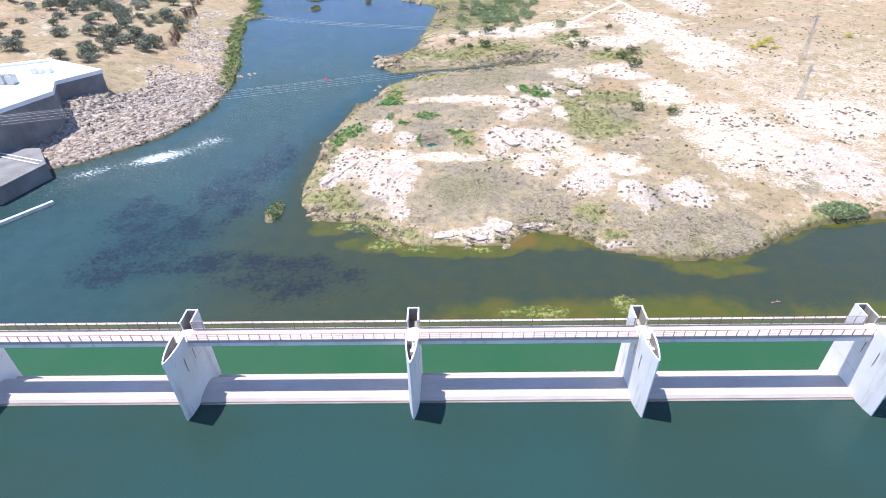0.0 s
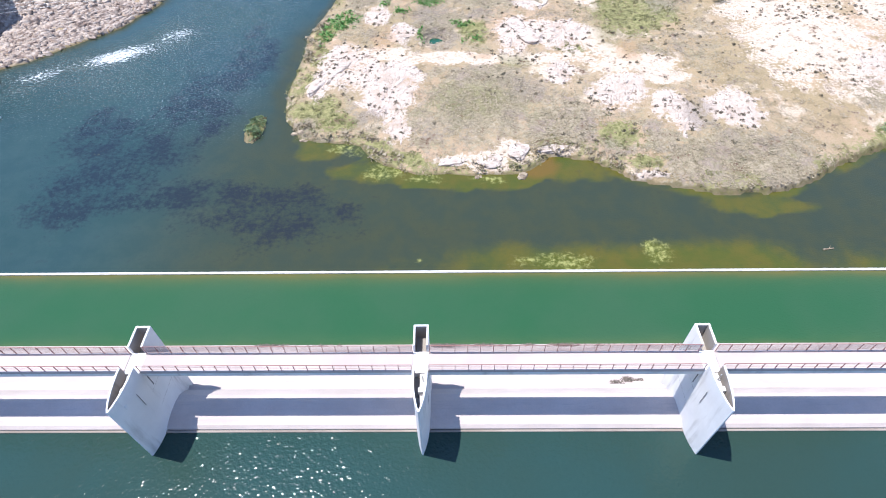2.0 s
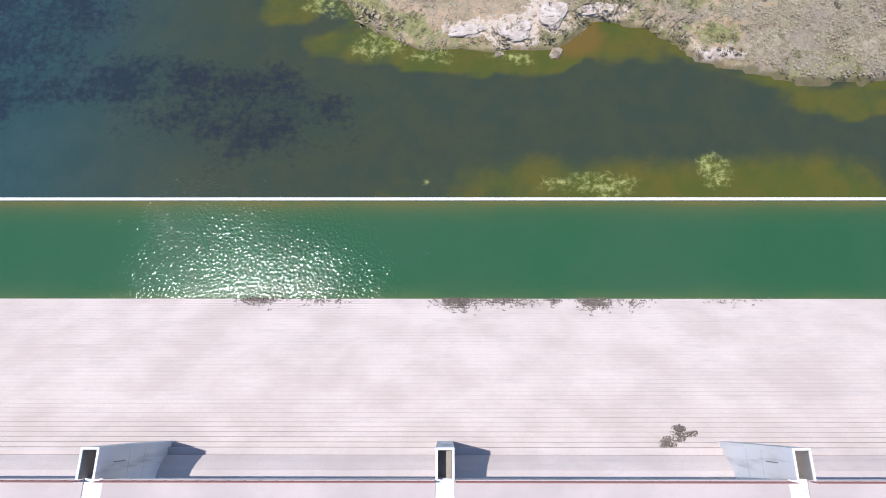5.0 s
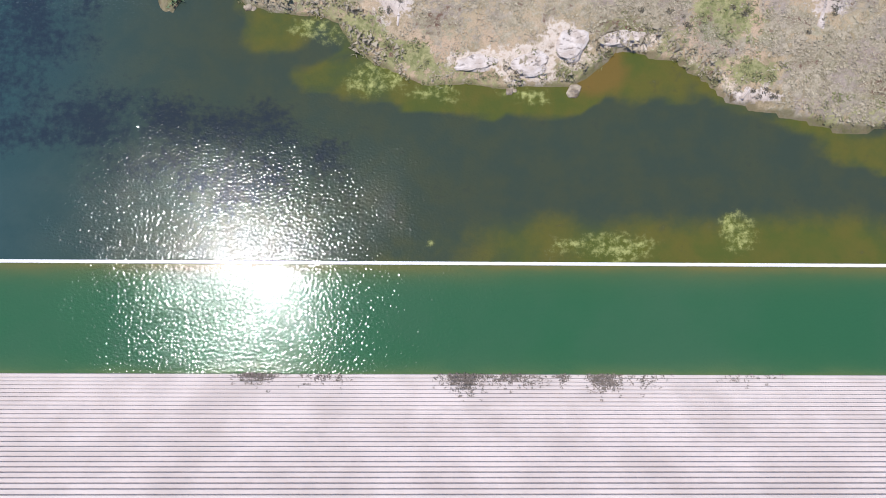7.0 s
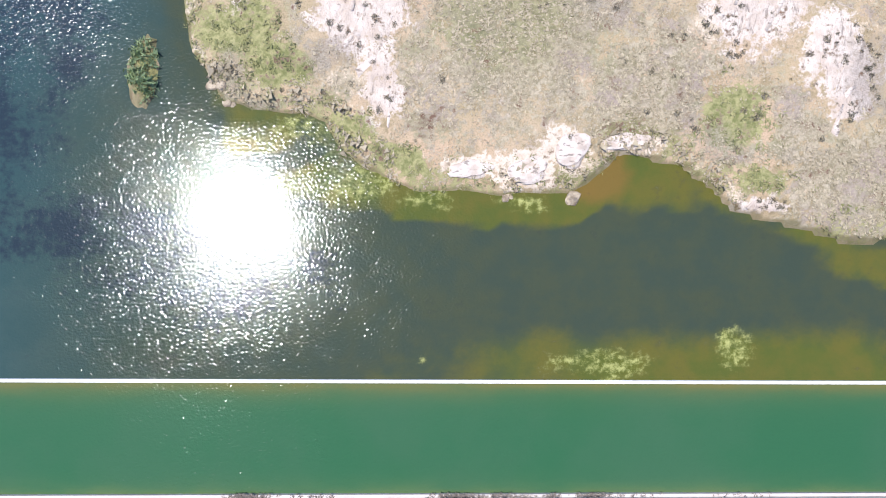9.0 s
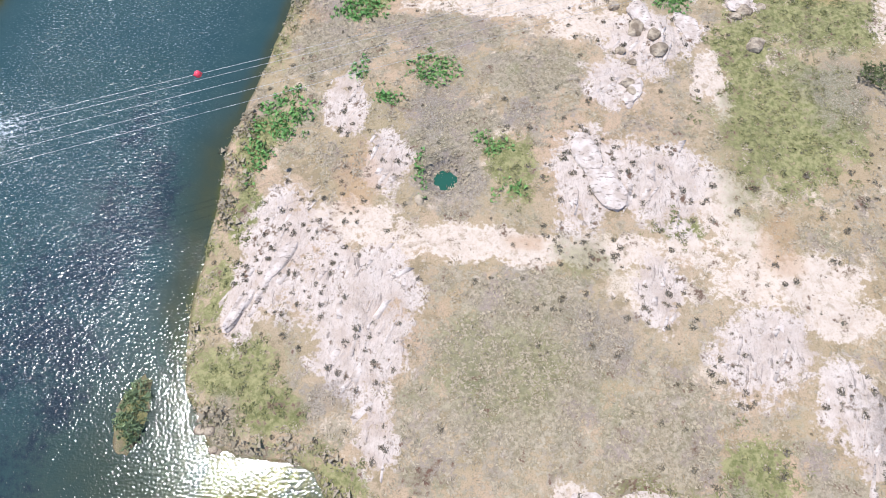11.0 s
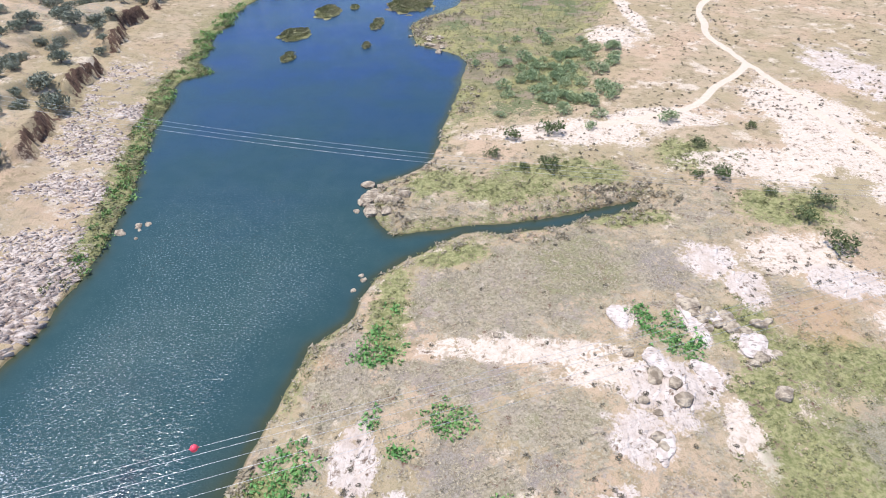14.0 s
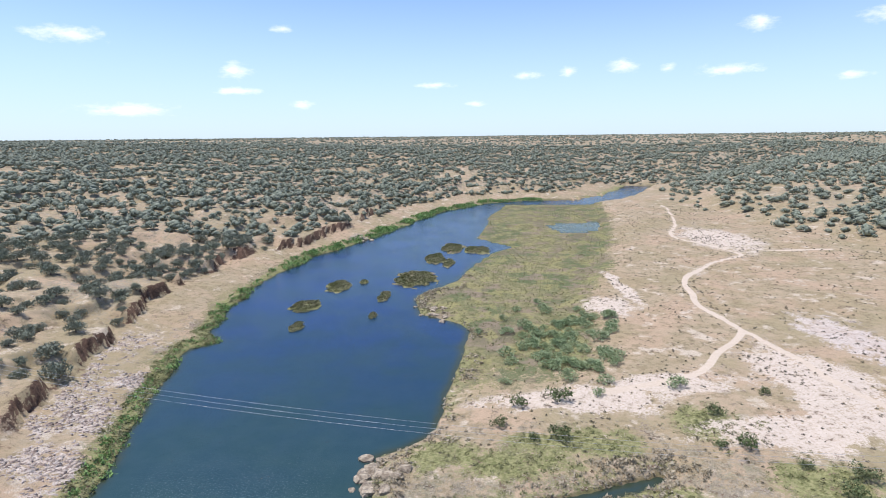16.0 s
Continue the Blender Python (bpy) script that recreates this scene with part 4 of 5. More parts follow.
def lump_form(lumps, seed):
    """A crown of a few faceted lumps, for trees far off."""
    g = np.random.default_rng(seed)
    bm = bmesh.new()
    bmesh.ops.create_icosphere(bm, subdivisions=1, radius=1)
    bm.verts.ensure_lookup_table()
    ball = np.array([v.co[:] for v in bm.verts])
    faces = np.array([[v.index for v in f.verts] for f in bm.faces])
    bm.free()
    vs, ts = [], []
    for k in range(lumps):
        c = g.uniform(-0.55, 0.55, 3) * np.array([1, 1, 0.4]) + np.array([0, 0, 0.75])
        r = g.uniform(0.45, 0.75)
        vs.append(ball * r * g.uniform(0.75, 1.2, (len(ball), 1)) * np.array([1, 1, 0.75]) + c)
        ts.append(faces + k * len(ball))
    return np.concatenate(vs), np.concatenate(ts)


def leafy_lumps(lumps, leaves, seed):
    v0, t0 = lump_form(lumps, seed)
    v1, t1 = dome_form(leaves, 0.17, seed + 1, 0.75)
    v1 = v1 * np.array([1.08, 1.08, 1.0]) + np.array([0, 0, 0.42])
    return np.concatenate([v0, v1]), np.concatenate([t0, t1 + len(v0)])


def stuff(name, v, t, material, label, category):
    return tagged(new(name, fast_mesh(name, v, t, material)), label, category, kind="stuff")


def spots(n, x0, x1, y0, y1):
    return rng.uniform(x0, x1, n), rng.uniform(y0, y1, n)


def ground_at(x, y, sink=0.05):
    return np.stack([x, y, land(x, y) - sink], 1)


# low scrub over the near bank
x, y = spots(60000, -30, 95, 77, 205)
d = off_river(x, y)
f = fields(x, y)
keep = (d > 0.4) & (rng.random(len(x)) < f[2] * (1 - f[0]) * (1 - f[3]) * 0.85) & ~on_left(x, y)
x, y = x[keep], y[keep]
v, t = scatter(*dome_form(17, 0.25, 1), ground_at(x, y), rng.uniform(0.22, 0.62, len(x)), 0.62)
stuff("scrub", v, t, M_scrub, "low dry brown scrub covering the flood plain", "scrub")

# green growth: patches and water margins
x, y = spots(60000, -90, 95, 77, 320)
d = off_river(x, y)
f = fields(x, y)
keep = (d > -0.2) & (rng.random(len(x)) < f[1] * 0.75)
x, y = x[keep], y[keep]
big = np.where(on_left(x, y), 1.7, 1.0)
v, t = scatter(*dome_form(15, 0.3, 2), ground_at(x, y), rng.uniform(0.25, 0.6, len(x)) * big, 0.7)
stuff("green_growth", v, t, M_reed, "green rushes and herbs along the water and in hollows", "rushes")

x, y = spots(9000, -28, 40, 112, 160)
keep = (off_river(x, y) > 0.2) & (rng.random(len(x)) < blobs(x, y, BRIGHT, 74) ** 2)
x, y = x[keep], y[keep]
v, t = scatter(*dome_form(20, 0.28, 4), ground_at(x, y), rng.uniform(0.3, 0.7, len(x)), 0.8)
stuff("bright_herbs", v, t, M_bright, "bright green herbs in damp hollows", "herbs")

# dark round tussocks on pale rock and sand
x, y = spots(80000, -30, 230, 80, 560)
f = fields(x, y)
d = off_river(x, y)
clump = smooth(-0.1, 0.6, rough_noise(x / 12, y / 12, 200))
keep = (d > 1) & (rng.random(len(x)) < (0.07 + 0.1 * smooth(170, 230, y) + (0.5 + 0.5 * smooth(150, 125, y)) * clump) * (0.3 + np.maximum(f[0], f[3])) * (1 - f[4]) * (1 - f[5])) & ~on_left(x, y)
x, y = x[keep], y[keep]
v, t = scatter(*dome_form(44, 0.2, 3, inner=0.02), ground_at(x, y), rng.uniform(0.2, 0.52, len(x)) * (1 + 0.15 * smooth(180, 320, y)), 0.9)
stuff("tussocks", v, t, M_tuft, "small dark round tussocks dotted over bare ground", "tussock")

# marsh plants farther down the bank
x, y = spots(42000, -30, 120, 200, 600)
f = fields(x, y)
d = off_river(x, y)
keep = (d > 0.3) & (rng.random(len(x)) < f[5] * 0.45) & (land(x, y) > 0.1)
x, y = x[keep], y[keep]
v, t = scatter(*tuft_form(9, 5), ground_at(x, y), rng.uniform(0.35, 0.85, len(x)), 0.8)
stuff("marsh_plants", v, t, M_reed, "olive marsh plants on the low bank", "marsh plants")

# plants on the islets
px, py = [], []
for cx, cy, rx, ry in ISLETS:
    n = int(18 * rx * ry ** 0.8)
    a, r = rng.uniform(0, 6.283, n), np.sqrt(rng.random(n))
    px.append(cx + rx * 0.95 * r * np.cos(a)), py.append(cy + ry * 0.95 * r * np.sin(a))
x, y = np.concatenate(px), np.concatenate(py)
keep = land(x, y) > 0.05
x, y = x[keep], y[keep]
by_weir = y < 120
v, t = scatter(*dome_form(22, 0.26, 16), ground_at(x[by_weir], y[by_weir]), rng.uniform(0.3, 0.75, by_weir.sum()), 0.9)
stuff("islet_bushes", v, t, M_willow, "fresh green bushes on the small islet by the shore", "bushes")
x, y = x[~by_weir], y[~by_weir]
v, t = scatter(*dome_form(14, 0.3, 6), ground_at(x, y), rng.uniform(0.3, 0.75, len(x)), 0.8)
stuff("islet_plants", v, t, M_reed, "yellow-green rushes on the river islets", "rushes")

# bank hedge of reeds on the far side
x, y = spots(26000, -100, 70, 165, 640)
d = off_river(x, y)
keep = (d > -0.8) & (d < 3.5 + 3 * smooth(260, 420, y)) & on_left(x, y) & (rough_noise(x / 9, y / 9, 210) > -0.25)
x, y = x[keep], y[keep]
v, t = scatter(*dome_form(30, 0.22, 8), ground_at(x, y), rng.uniform(0.5, 1.3, len(x)) * (1 + 0.9 * smooth(250, 420, y)), 1.0)
stuff("bank_reeds", v, t, M_bright, "bright green reeds and willows lining the river bank", "reeds")


def crown_mesh(name, material, clumps, leaves, leaf, seed, squash=0.62):
    g = np.random.default_rng(seed)
    vs = []
    for k in range(clumps):
        a = k * 2.4 + g.uniform(-0.4, 0.4)
        r = 0.62 * math.sqrt((k + 0.4) / clumps) * g.uniform(0.8, 1.15)
        c = np.array([math.cos(a) * r, math.sin(a) * r, 0.62 + g.uniform(-0.12, 0.2) - 0.25 * r])
        size = g.uniform(0.3, 0.44)
        p = g.normal(size=(leaves, 3))
        p /= np.linalg.norm(p, axis=1)[:, None]
        p = c + p * (g.uniform(0.35, 1.0, leaves) ** 0.45)[:, None] * size * np.array([1, 1, squash])
        vs.append((p[:, None, :] + g.normal(size=(leaves, 3, 3)) * leaf))
    v = np.concatenate(vs).reshape(-1, 3)
    return fast_mesh(name, v, np.arange(len(v)).reshape(-1, 3), material)


def make_tree(seed):
    g = np.random.default_rng(seed)
    tree = empty("oak_tree", "grey-green evergreen oak with a rounded crown on dry grass", "tree", "oaks on the slope")
    bm = rod((0, 0, -0.1), (0.02, 0.01, 0.32), 0.075, 0.05, 7)
    for k in range(4):
        a = k * 1.6 + g.uniform(-0.3, 0.3)
        add_rod(bm, (0.02, 0.01, 0.27), (0.4 * math.cos(a), 0.4 * math.sin(a), 0.6), 0.04, 0.015, 5)
    part("trunk", bm, M_bark, tree)
    crown = new("crown", crown_mesh("crown", M_oak, 12, 95, 0.055, seed, 0.7))
    crown.parent = tree
    return tree


def oak_density(x, y):
    d = off_river(x, y)
    left = on_left(x, y)
    sl = d - scarp_line(x, y) + 14 * smooth(440, 540, y)
    dens = left * smooth(1.0, 4, sl) * (0.25 + 0.75 * smooth(-0.45, 0.2, rough_noise(x / 40, y / 40, 300)))
    dens *= np.where(left & (y < 185), smooth(24, 40, d), 1)
    base = np.interp(y, [0, 200, 370, 450, 560, 700, 1000, 5000], [225, 212, 205, 190, 178, 215, 420, 3500])
    dens += (~left) * smooth(-20, 30, x - base) * (0.2 + 0.5 * smooth(-0.3, 0.3, rough_noise(x / 60, y / 60, 301))) * (y > 250)
    dens = np.maximum(dens, 0.75 * smooth(740, 820, y) * (d > 3))
    return np.clip(dens, 0, 1) * np.where(left, 0.3 + 0.7 * smooth(205, 270, y), 1) * ((x < -118) | (y > 165))


def thin(x, y, gap):
    """Keep points no nearer to each other than about the gap."""
    seen, keep = {}, []
    for i, (a, b) in enumerate(zip(x, y)):
        c = (int(a // gap), int(b // gap))
        near = [j for ci in (-1, 0, 1) for cj in (-1, 0, 1) for j in seen.get((c[0] + ci, c[1] + cj), ())]
        if all((x[j] - a) ** 2 + (y[j] - b) ** 2 > gap * gap for j in near):
            seen.setdefault(c, []).append(i)
            keep.append(i)
    return np.array(keep, int)


# trees in the wedge of country that opens beyond the weir
n = 52000
y = 150 + 1050 * rng.random(n) ** 0.75
x = rng.uniform(-1, 1, n) * (0.98 * (y - 100) + 60)
k = rng.random(n) < oak_density(x, y)
x, y = x[k], y[k]
k = thin(x, y, 4.2)
x, y = x[k], y[k]
order = np.argsort(np.hypot(x + 10, y - 130))
x, y = x[order], y[order]
NEAR = 290
kinds = [make_tree(400 + i) for i in range(5)]
hz = land(x[:NEAR], y[:NEAR])
for i in range(NEAR):
    size = rng.uniform(2.0, 4.4)
    m = pose(x[i], y[i], hz[i] - 0.05, 0, 0, rng.uniform(0, 360)) @ Matrix.Diagonal((size, size, size * rng.uniform(0.85, 1.1), 1))
    if i < 5:
        kinds[i].matrix_basis = m
    else:
        ob = copy_thing(kinds[i % 5], Matrix())
        ob.matrix_basis = m
v, t = scatter(*leafy_lumps(4, 60, 12), ground_at(x[NEAR:], y[NEAR:], 0.3), rng.uniform(1.3, 3.9, len(x) - NEAR), 1.0)
stuff("oak_wood", v, t, M_oak, "open evergreen oak wood on rolling hills", "wood")

n = 60000
y = 1100 + 3300 * rng.random(n) ** 1.3
x = rng.uniform(-1, 1, n) * (0.95 * (y - 100))
k = rng.random(n) < 0.55 + 0.4 * rough_noise(x / 200, y / 200, 310)
x, y = x[k][:26000], y[k][:26000]
v, t = scatter(*lump_form(1, 14), ground_at(x, y, 0.5), rng.uniform(2.6, 5.0, len(x)), 0.65)
stuff("far_woods", v, t, M_oak, "distant dark oak woods on the plateau", "wood")


# grey dead shrubs and brush along the near bank's edge
x, y = spots(16000, -32, 60, 84, 340)
d = off_river(x, y)
keep = (d > 0.2) & (d < 2.5 + 4 * smooth(150, 200, y)) & ~on_left(x, y) & (rough_noise(x / 8, y / 8, 220) > 0.0)
x, y = x[keep], y[keep]
v, t = scatter(*dome_form(26, 0.24, 11), ground_at(x, y), rng.uniform(0.4, 1.0, len(x)), 0.9)
stuff("bank_brush", v, t, M_scrub, "greyish dead brush along the water's edge", "brush")

# ---- single bushes on the flood plain ----
def make_bush(seed, material, name, label):
    ob = new(name, crown_mesh(name, material, 7, 70, 0.06, seed, 0.8))
    return tagged(ob, label, "bush", "bushes on the flood plain")


BUSHES = [(9.7, 213, 2.6), (19, 215, 3.4), (5.2, 204.7, 2.2), (11.4, 200, 1.6), (16.6, 200.5, 2.9), (49.3, 208.5, 2.4), (50.3, 196.6, 2.6), (64.1, 186, 2.8),
          (46, 197.5, 1.6), (64.4, 218, 1.7), (61, 173, 3.4), (52.6, 138, 2.4), (60.6, 135.5, 2.3), (59.6, 181.6, 2.6), (57, 190, 1.6)]
src = make_bush(1, M_bush, "bush", "rounded grey-green bush on bare sandy ground")
for i, (bx, by, r) in enumerate(BUSHES):
    m = pose(bx, by, land(bx, by)[0] - 0.1, 0, 0, 53 * i) @ Matrix.Diagonal((r, r * 1.05, r * 0.95, 1))
    if i == 0:
        src.matrix_basis = m
    else:
        copy_thing(src, Matrix()).matrix_basis = m
src = make_bush(2, M_willow, "willow_bush", "fresh green willow bush in a thicket")
src["group"] = "willow thicket"
first = True
for i in range(90):
    bx, by = 26 + rng.normal() * 8, 256 + rng.normal() * 17
    r = rng.uniform(1.6, 3.2)
    m = pose(bx, by, land(bx, by)[0] - 0.1, 0, 0, 77 * i) @ Matrix.Diagonal((r, r, r * 0.9, 1))
    if first:
        src.matrix_basis, first = m, False
    else:
        copy_thing(src, Matrix()).matrix_basis = m
src = make_bush(3, M_flower, "broom_bush", "yellow flowering broom bush on dry grass")
src["group"] = "flowering broom"
for i, (bx, by, r) in enumerate([(108, 190, 2.6), (112, 194, 2.2), (104, 187, 2.0), (111, 187, 1.6), (140, 196, 1.8), (95, 197, 1.2)]):
    m = pose(bx, by, land(bx, by)[0] - 0.1, 0, 0, 91 * i) @ Matrix.Diagonal((r, r, r * 0.7, 1))
    if i == 0:
        src.matrix_basis = m
    else:
        copy_thing(src, Matrix()).matrix_basis = m


# ---- boulders ----
def make_boulder(seed):
    g = np.random.default_rng(seed)
    bm = bmesh.new()
    bmesh.ops.create_icosphere(bm, subdivisions=2, radius=1)
    for v_ in bm.verts:
        p = v_.co
        q = 1 + 0.35 * noise.noise(p * 1.3 + Vector((seed, 0, 0))) + 0.12 * noise.noise(p * 3.5)
        v_.co = Vector((p.x * q, p.y * q * 0.8, p.z * q * 0.6))
        v_.co.z = min(v_.co.z, 0.42 + 0.1 * p.x)
    return part("boulder", bm, M_boulder)


rocks = [tagged(make_boulder(i), "pale weathered boulder by the water", "boulder", "boulders") for i in range(4)]
ROCK_SPOTS = [(-18, 189, 4, 26, 1.5), (-12, 284, 6, 14, 1.4), (-64, 424, 7, 18, 2.4), (38, 152, 5, 12, 1.3), (-3.4, 119.7, 0.2, 1, 0.8), (13.6, 82.7, 0.3, 1, 1.0),
              (3.6, 152.4, 0.3, 1, 0.6), (21.6, 136, 1.5, 3, 0.9), (-72, 120, 5, 10, 0.8), (-62, 178, 3, 8, 0.8), (-18, 165, 2, 3, 0.6), (-24, 93, 2, 4, 0.6),
              (24, 144, 4, 8, 1.1), (8, 83, 3, 8, 0.5), (33, 157, 2, 6, 1.6)]
k = 0
for cx, cy, spread, count, size in ROCK_SPOTS:
    for i in range(count):
        bx, by = cx + rng.normal() * spread * 0.5, cy + rng.normal() * spread * 0.7
        if off_river(np.array([bx]), np.array([by]))[0] < -1.2 and cy < 150:
            continue
        r = size * rng.uniform(0.5, 1.15)
        m = pose(bx, by, max(land(bx, by)[0], -0.1) + 0.05 * r, rng.uniform(-12, 12), rng.uniform(-12, 12), rng.uniform(0, 360)) @ Matrix.Diagonal((r, r, r, 1))
        if k < 4:
            rocks[k].matrix_basis = m
        else:
            copy_thing(rocks[k % 4], Matrix()).matrix_basis = m
        k += 1

# single pale outcrops: place, half width, half length, turn
def make_outcrop(seed):
    bm = bmesh.new()
    bmesh.ops.create_icosphere(bm, subdivisions=3, radius=1)
    for v_ in bm.verts:
        p = v_.co.copy()
        q = 1 + 0.4 * noise.noise(p * 1.6 + Vector((seed * 3.1, 1, 0))) + 0.1 * noise.noise(p * 4.5)
        rib = 0.1 * abs(noise.noise(Vector((p.x * 5, p.y * 1.3, seed))))
        v_.co = Vector((p.x * q, p.y * q, (min(p.z, 0.55) + rib) * q))
    return part("rock_outcrop", bm, M_pale)


OUTCROPS = [(32.3, 156, 1.4, 5.4, 8), (35.4, 156.7, 1.1, 1.7, 20), (38.5, 151, 1.8, 2.9, -20), (31, 146.2, 1.5, 2.6, 35), (21.7, 156.8, 1.5, 2.4, 10),
            (25, 147.5, 1.4, 3, 30), (22.5, 135, 0.9, 2.4, -25), (16.2, 126, 1.6, 3.4, 20), (18.5, 121.5, 2, 3, 35), (2.8, 85.4, 2.4, 1, 4),
            (8.9, 85.6, 2.2, 1.4, 20), (13.4, 87.6, 1.6, 2.2, -20), (19.3, 88.6, 3.6, 0.9, 5), (-18.5, 112, 0.8, 3.2, -28), (-22.4, 106.5, 0.7, 3, -25)]
outs = [tagged(make_outcrop(i), "pale ribbed rock outcrop in dry scrub", "rock", "rock outcrops") for i in range(3)]
for i, (bx, by, rx, ry, turn) in enumerate(OUTCROPS):
    m = pose(bx, by, land(bx, by)[0] - 0.1, 0, 0, turn) @ Matrix.Diagonal((rx, ry, 0.55 + 0.12 * (i % 3), 1))
    ob = outs[i] if i < 3 else copy_thing(outs[i % 3], Matrix())
    ob.matrix_basis = m

# drift log afloat by the sill, and the reed bed at the cove
bm = rod((-0.8, 0, 0.04), (0.8, 0.1, 0.06), 0.14, 0.09, 8)
add_rod(bm, (0.1, 0.02, 0.08), (0.45, 0.5, 0.2), 0.06, 0.03, 6)
log = tagged(part("drift_log", bm, M_boulder), "pale drifting log afloat by the sill", "log")
log.matrix_basis = pose(55.2, 66.8, 0, 0, 0, 5)
a_, r_ = rng.uniform(0, 6.283, 420), np.sqrt(rng.random(420))
x, y = 79.5 + 4.6 * r_ * np.cos(a_), 91.6 + 2.4 * r_ * np.sin(a_)
v, t = scatter(*dome_form(24, 0.24, 15), ground_at(x, y), rng.uniform(0.4, 0.7, len(x)), 0.7)
stuff("reed_bed", v, t, M_willow, "dense green reed bed at the cove's edge", "reeds")

# broken slabs on the rocky bank
x, y = spots(26000, -110, -55, 105, 260)
d = off_river(x, y)
f = fields(x, y)
keep = on_left(x, y) & (d > 0.5) & (rng.random(len(x)) < smooth(0.2, 0.6, f[0]) * 0.95)
x, y = x[keep], y[keep]
slab_v = np.array([(-1, -0.45, -0.3), (1, -0.5, -0.3), (0.9, 0.45, -0.3), (-0.8, 0.5, -0.3), (-0.8, -0.35, 0.25), (0.95, -0.4, 0.4), (0.7, 0.35, 0.5), (-0.7, 0.4, 0.3)], float)
slab_t = np.array([(4, 5, 6), (4, 6, 7), (0, 1, 5), (0, 5, 4), (1, 2, 6), (1, 6, 5), (2, 3, 7), (2, 7, 6), (3, 0, 4), (3, 4, 7)])
n = len(x)
rot = turn_z(rng.normal(0.5, 0.5, n))
shape = np.stack([rng.uniform(0.15, 1.0, n), rng.uniform(0.12, 0.5, n), rng.uniform(0.2, 0.75, n)], 1) * (1 + 0.7 * smooth(175, 150, y))[:, None]
v = np.einsum("nij,nvj->nvi", rot, slab_v[None] * shape[:, None, :] * rng.uniform(0.55, 1.35, (n, 8, 3))) + ground_at(x, y, 0.08)[:, None, :]
t = (slab_t[None] + (np.arange(n) * 8)[:, None, None]).reshape(-1, 3)
stuff("rock_slabs", v.reshape(-1, 3), t, M_rock, "tilted broken slabs of pale rock on the bank", "rock")

# outcrops breaking through the near bank
x, y = spots(9000, -30, 100, 82, 180)
f = fields(x, y)
keep = ~on_left(x, y) & (off_river(x, y) > 0.6) & (rng.random(len(x)) < (f[0] - 0.45) * 0.45)
x, y = x[keep], y[keep]
n = len(x)
rot = turn_z(rng.normal(1.15, 0.25, n))
shape = np.stack([rng.uniform(0.3, 1.9, n), rng.uniform(0.2, 0.9, n), rng.uniform(0.2, 0.5, n)], 1)
v = np.einsum("nij,nvj->nvi", rot, slab_v[None] * shape[:, None, :] * rng.uniform(0.75, 1.25, (n, 8, 3))) + ground_at(x, y, 0.1)[:, None, :]
t = (slab_t[None] + (np.arange(n) * 8)[:, None, None]).reshape(-1, 3)
stuff("rock_outcrops", v.reshape(-1, 3), t, M_pale, "pale tilted rock ribs breaking through the bank", "rock")

# drift and dead weed caught on the lowest steps
px, py, pz = [], [], []
for cx, w_, n, up in [(-20, 2.0, 200, 2), (-13, 4, 60, 3), (1.5, 2.2, 420, 4), (6.5, 3, 200, 3), (15.8, 1.6, 330, 4), (20, 3, 60, 3), (11.5, 0.8, 60, 2), (31, 3, 30, 3)]:
    for i in range(n):
        q = abs(rng.normal()) * up * 0.5
        lvl = int(q)
        px.append(cx + rng.normal() * w_ * 0.5)
        pz.append(lvl), py.append(rng.uniform(0.05, 0.4))
dry = [tr for tr in TREADS if tr[2] > 0.13][::-1]
tread_z = np.array([dry[k][2] for k in pz])
tread_y = np.array([dry[k][0] + (dry[k][1] - dry[k][0]) * u_ / 0.45 for k, u_ in zip(pz, py)])
# a fallen brown stain of weed on the upper steps
for row, x0, x1 in ((1, 15.4, 16.3), (2, 15.7, 17.2), (3, 16.5, 18.4), (4, 16.8, 17.6)):
    tr = TREADS[row]
    for i in range(26):
        px.append(rng.uniform(x0, x1)), py.append(0)
        tread_y, tread_z = np.append(tread_y, rng.uniform(tr[1] - 0.2, tr[1] - 0.03)), np.append(tread_z, tr[2])
v, t = scatter(*dome_form(7, 0.45, 9, 0.35), np.stack([np.array(px), tread_y, tread_z], 1), rng.uniform(0.1, 0.24, len(px)), 0.6)
stuff("drift_debris", v, t, M_twig, "dark drift weed and twigs caught on the lowest steps", "debris")


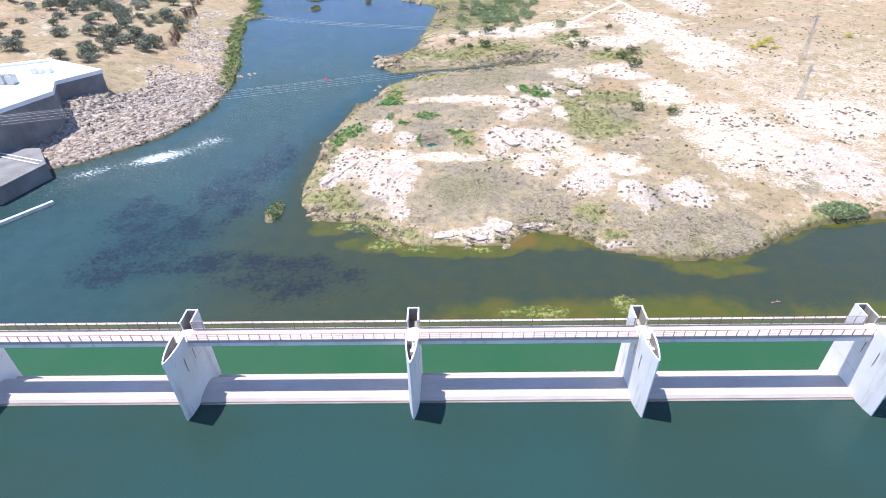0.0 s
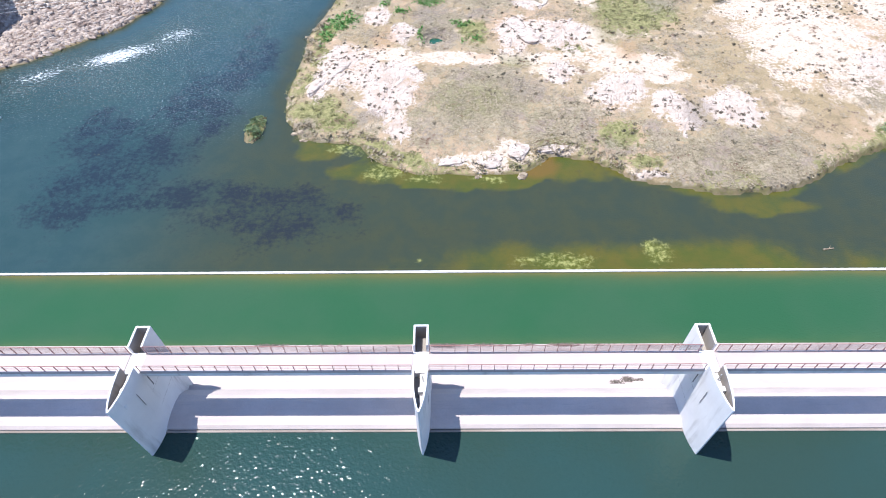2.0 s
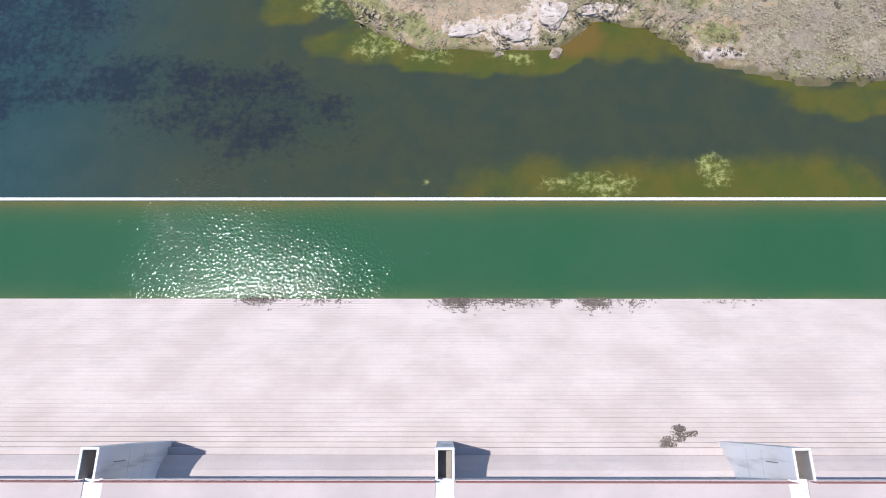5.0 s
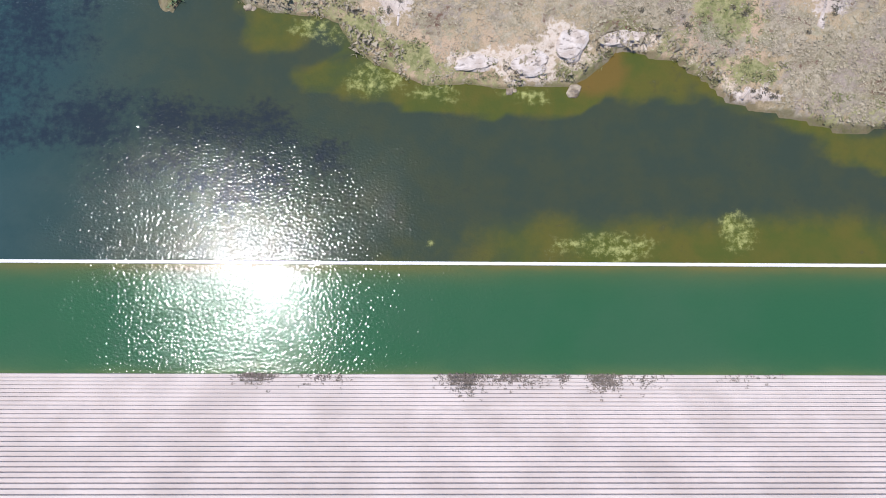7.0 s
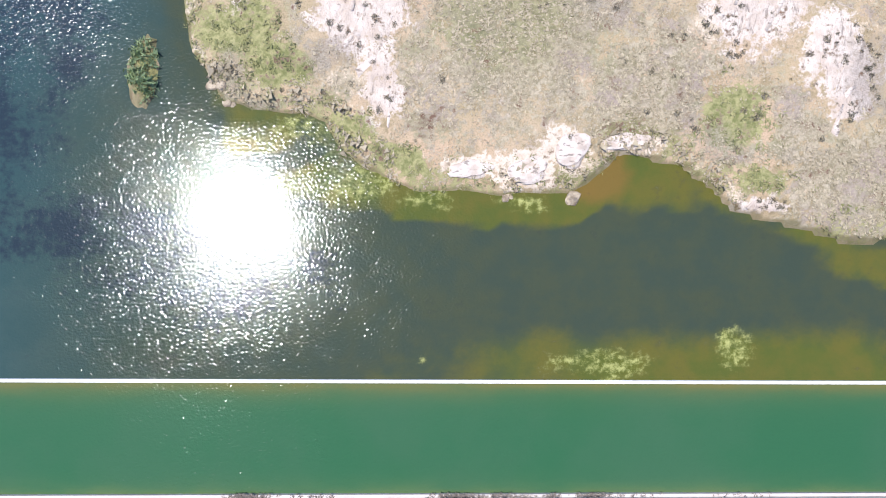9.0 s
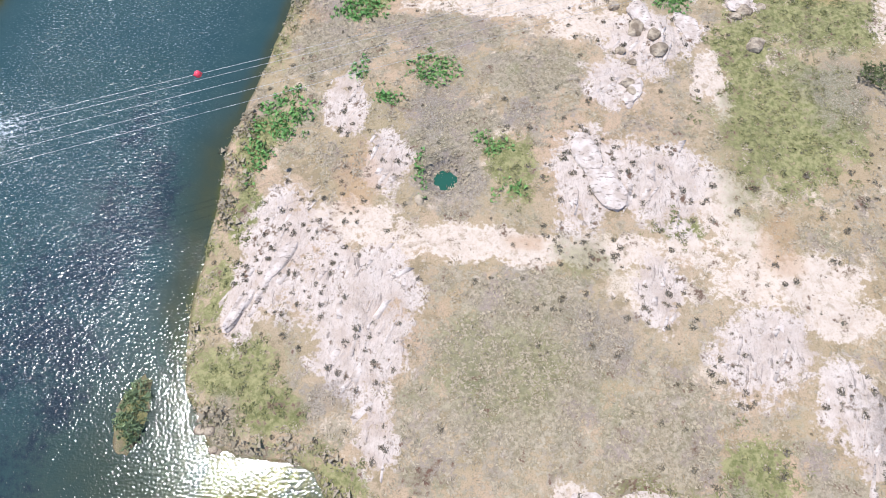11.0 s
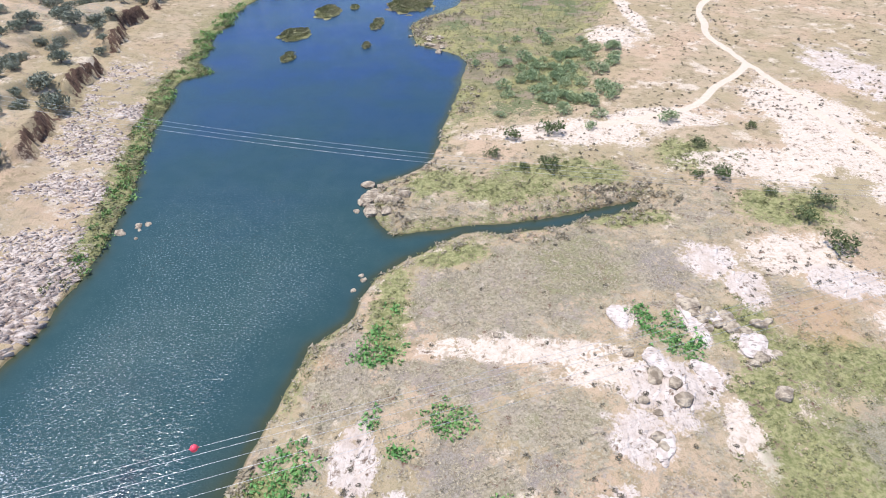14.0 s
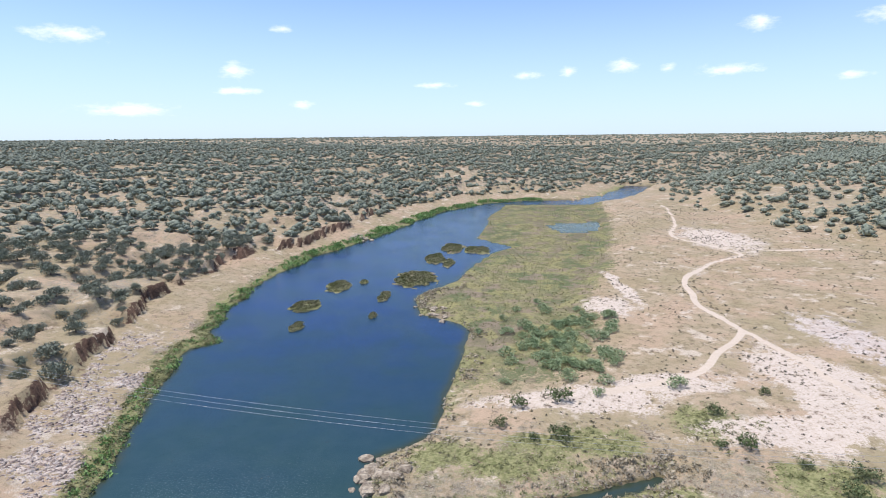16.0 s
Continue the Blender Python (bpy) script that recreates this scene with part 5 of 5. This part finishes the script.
# ---- power station on the far bank ----
def make_station():
    st = empty("power_station", "white flat-roofed power station building with grey shaded walls", "building", place=(-104, 138, 4))
    inv = Matrix.Translation((104, -138, -4))

    def add(name, bm, mat, label=""):
        bm.transform(inv)
        return part(name, bm, mat, st, label)

    plan = [(-125, 112), (-102.5, 112), (-92.5, 131.5), (-96, 138.5), (-88.5, 147.2), (-108, 157.2), (-125, 150)]
    # walls use the dark concrete: their shade is put into the base colour
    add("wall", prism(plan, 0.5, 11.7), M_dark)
    cx, cy = -107.0, 135.0
    wide = [(cx + (px - cx) * 1.012, cy + (py - cy) * 1.012) for px, py in plan]
    thin_ = [(cx + (px - cx) * 0.965, cy + (py - cy) * 0.965) for px, py in plan]
    add("roof", prism(wide, 11.704, 12.0), M_white, "white roof slab")
    bm = bmesh.new()
    n = len(wide)
    rings = [[bm.verts.new((px, py, zz)) for px, py in ring] for zz, ring in ((12.0, wide), (12.7, wide), (12.7, thin_), (12.0, thin_))]
    for q in range(3):
        for i in range(n):
            j = (i + 1) % n
            bm.faces.new((rings[q][i], rings[q][j], rings[q + 1][j], rings[q + 1][i]))
    bmesh.ops.recalc_face_normals(bm, faces=bm.faces)
    add("parapet", bm, M_white)
    for i in range(3):
        add("vent_box", box(-107 + 1.9 * i, -105.6 + 1.9 * i, 146.5, 148.2, 12.0, 13.4, bevel=0.08), M_white)
    for i in range(3):
        tr = add("transformer", box(-113 + 2.6 * i, -111.2 + 2.6 * i, 138, 140, 12.0, 14.2, bevel=0.1), M_grey, "grey transformer")
        for q in range(3):
            part("insulator", rod((-8.6 + 2.6 * i + 0.5 * q - 0.2, 1, 10.2), (-8.6 + 2.6 * i + 0.5 * q - 0.2, 1, 11.5), 0.12, 0.06), M_grey, tr)
    return st


make_station()

# stair and training walls of the tailrace
wall = empty("tailrace_wall", "dark concrete tailrace wall with pale edge strips", "retaining wall", place=(-94, 112, 0))
inv = Matrix.Translation((94, -112, 0))
bm = prism([(-112, 90), (-90, 99.5), (-86, 111), (-92, 119), (-112, 118)], -3, 3.6)
bm.transform(inv)
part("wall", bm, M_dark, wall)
for i in range(2):
    bm = bmesh.new()
    a, b = Vector((-101, 115.5 + 1.3 * i, 3.72)), Vector((-87.2, 110.6 + 1.3 * i, 3.72))
    add_rod(bm, a, b, 0.16, sides=4)
    bm.transform(inv)
    part("edge_strip", bm, M_white, wall)
wing = part("training_wall", box(-16, 16, -0.35, 0.35, -3, 0.7, bevel=0.05), M_pier)
wing.matrix_basis = pose(-88.9, 87.0, 0, 0, 0, 53)
tagged(wing, "low concrete training wall in the water", "wall", kind="structure")


# ---- power line over the river ----
def make_pole(x, y, height):
    z0 = land(x, y)[0]
    pole = empty("power_pole", "slender grey lattice power pole on dry ground", "power pole", "power poles", (x, y, z0))
    for sx in (-1, 1):
        for sy in (-1, 1):
            part("leg", rod((0.55 * sx, 0.55 * sy, -0.3), (0.14 * sx, 0.14 * sy, height), 0.05, 0.04, 4), M_grey, pole)
    n = 9
    for i in range(n):
        z, w_ = height * i / n, 0.55 - 0.41 * i / n
        z2, w2 = height * (i + 1) / n, 0.55 - 0.41 * (i + 1) / n
        for a, b in (((-w_, -w_), (w2, -w2)), ((w_, -w_), (w2, w2)), ((w_, w_), (-w2, w2)), ((-w_, w_), (-w2, -w2))):
            part("brace", rod((*a, z), (*b, z2), 0.025, sides=4), M_grey, pole)
    part("crossarm", box(-0.1, 0.1, -1.9, 1.9, height - 0.9, height - 0.75), M_grey, pole)
    return pole


make_pole(113.8, 174.9, 13), make_pole(96.6, 143, 9)
make_pole(168.9, 220.8, 13)


def wire(a, b, sag):
    cu = bpy.data.curves.new("power_line", "CURVE")
    cu.dimensions, cu.bevel_depth, cu.bevel_resolution = "3D", 0.018, 0
    sp = cu.splines.new("POLY")
    n = 24
    sp.points.add(n)
    for i in range(n + 1):
        u = i / n
        p = Vector(a).lerp(Vector(b), u)
        sp.points[i].co = (p.x, p.y, p.z - 4 * sag * u * (1 - u), 1)
    cu.materials.append(M_grey)
    return tagged(new("power_line", cu), "thin grey overhead conductor across the river", "cable", "power lines")



END_R, END_L = Vector((113.8, 174.9, land(113.8, 174.9)[0] + 12.2)), Vector((-122, 88.5, 19.5))
across = Vector((0.37, -0.93, 0))
for k in range(5):
    gap = (0.0, 0.9, 2.4, 4.0, 5.6)[k]
    wire(END_L + across * gap, END_R + across * (gap * 0.55 - 1.4), 1.4)
u = (-24.0 - END_L.x) / (END_R.x - END_L.x)
p = END_L.lerp(END_R + across * -1.4, u)
bm = bmesh.new()
bmesh.ops.create_uvsphere(bm, u_segments=16, v_segments=10, radius=0.34)
add_rod(bm, (-0.42, 0, 0), (0.42, 0, 0), 0.06)
ball = part("marker_ball", bm, M_red, None, "red aircraft warning ball on a power line", True)
tagged(ball, category="marker ball")
ball.matrix_basis = pose(p.x, p.y, p.z - 4 * 1.4 * u * (1 - u), 0, 0, 20)
make_pole(-140, 204, 11)
top = land(-140, 204)[0] + 10.2
for k in range(3):
    wire((-140, 204.5 - 1.7 * k, top), (113, 168.5 - 1.6 * k, 17.0), 7.2)
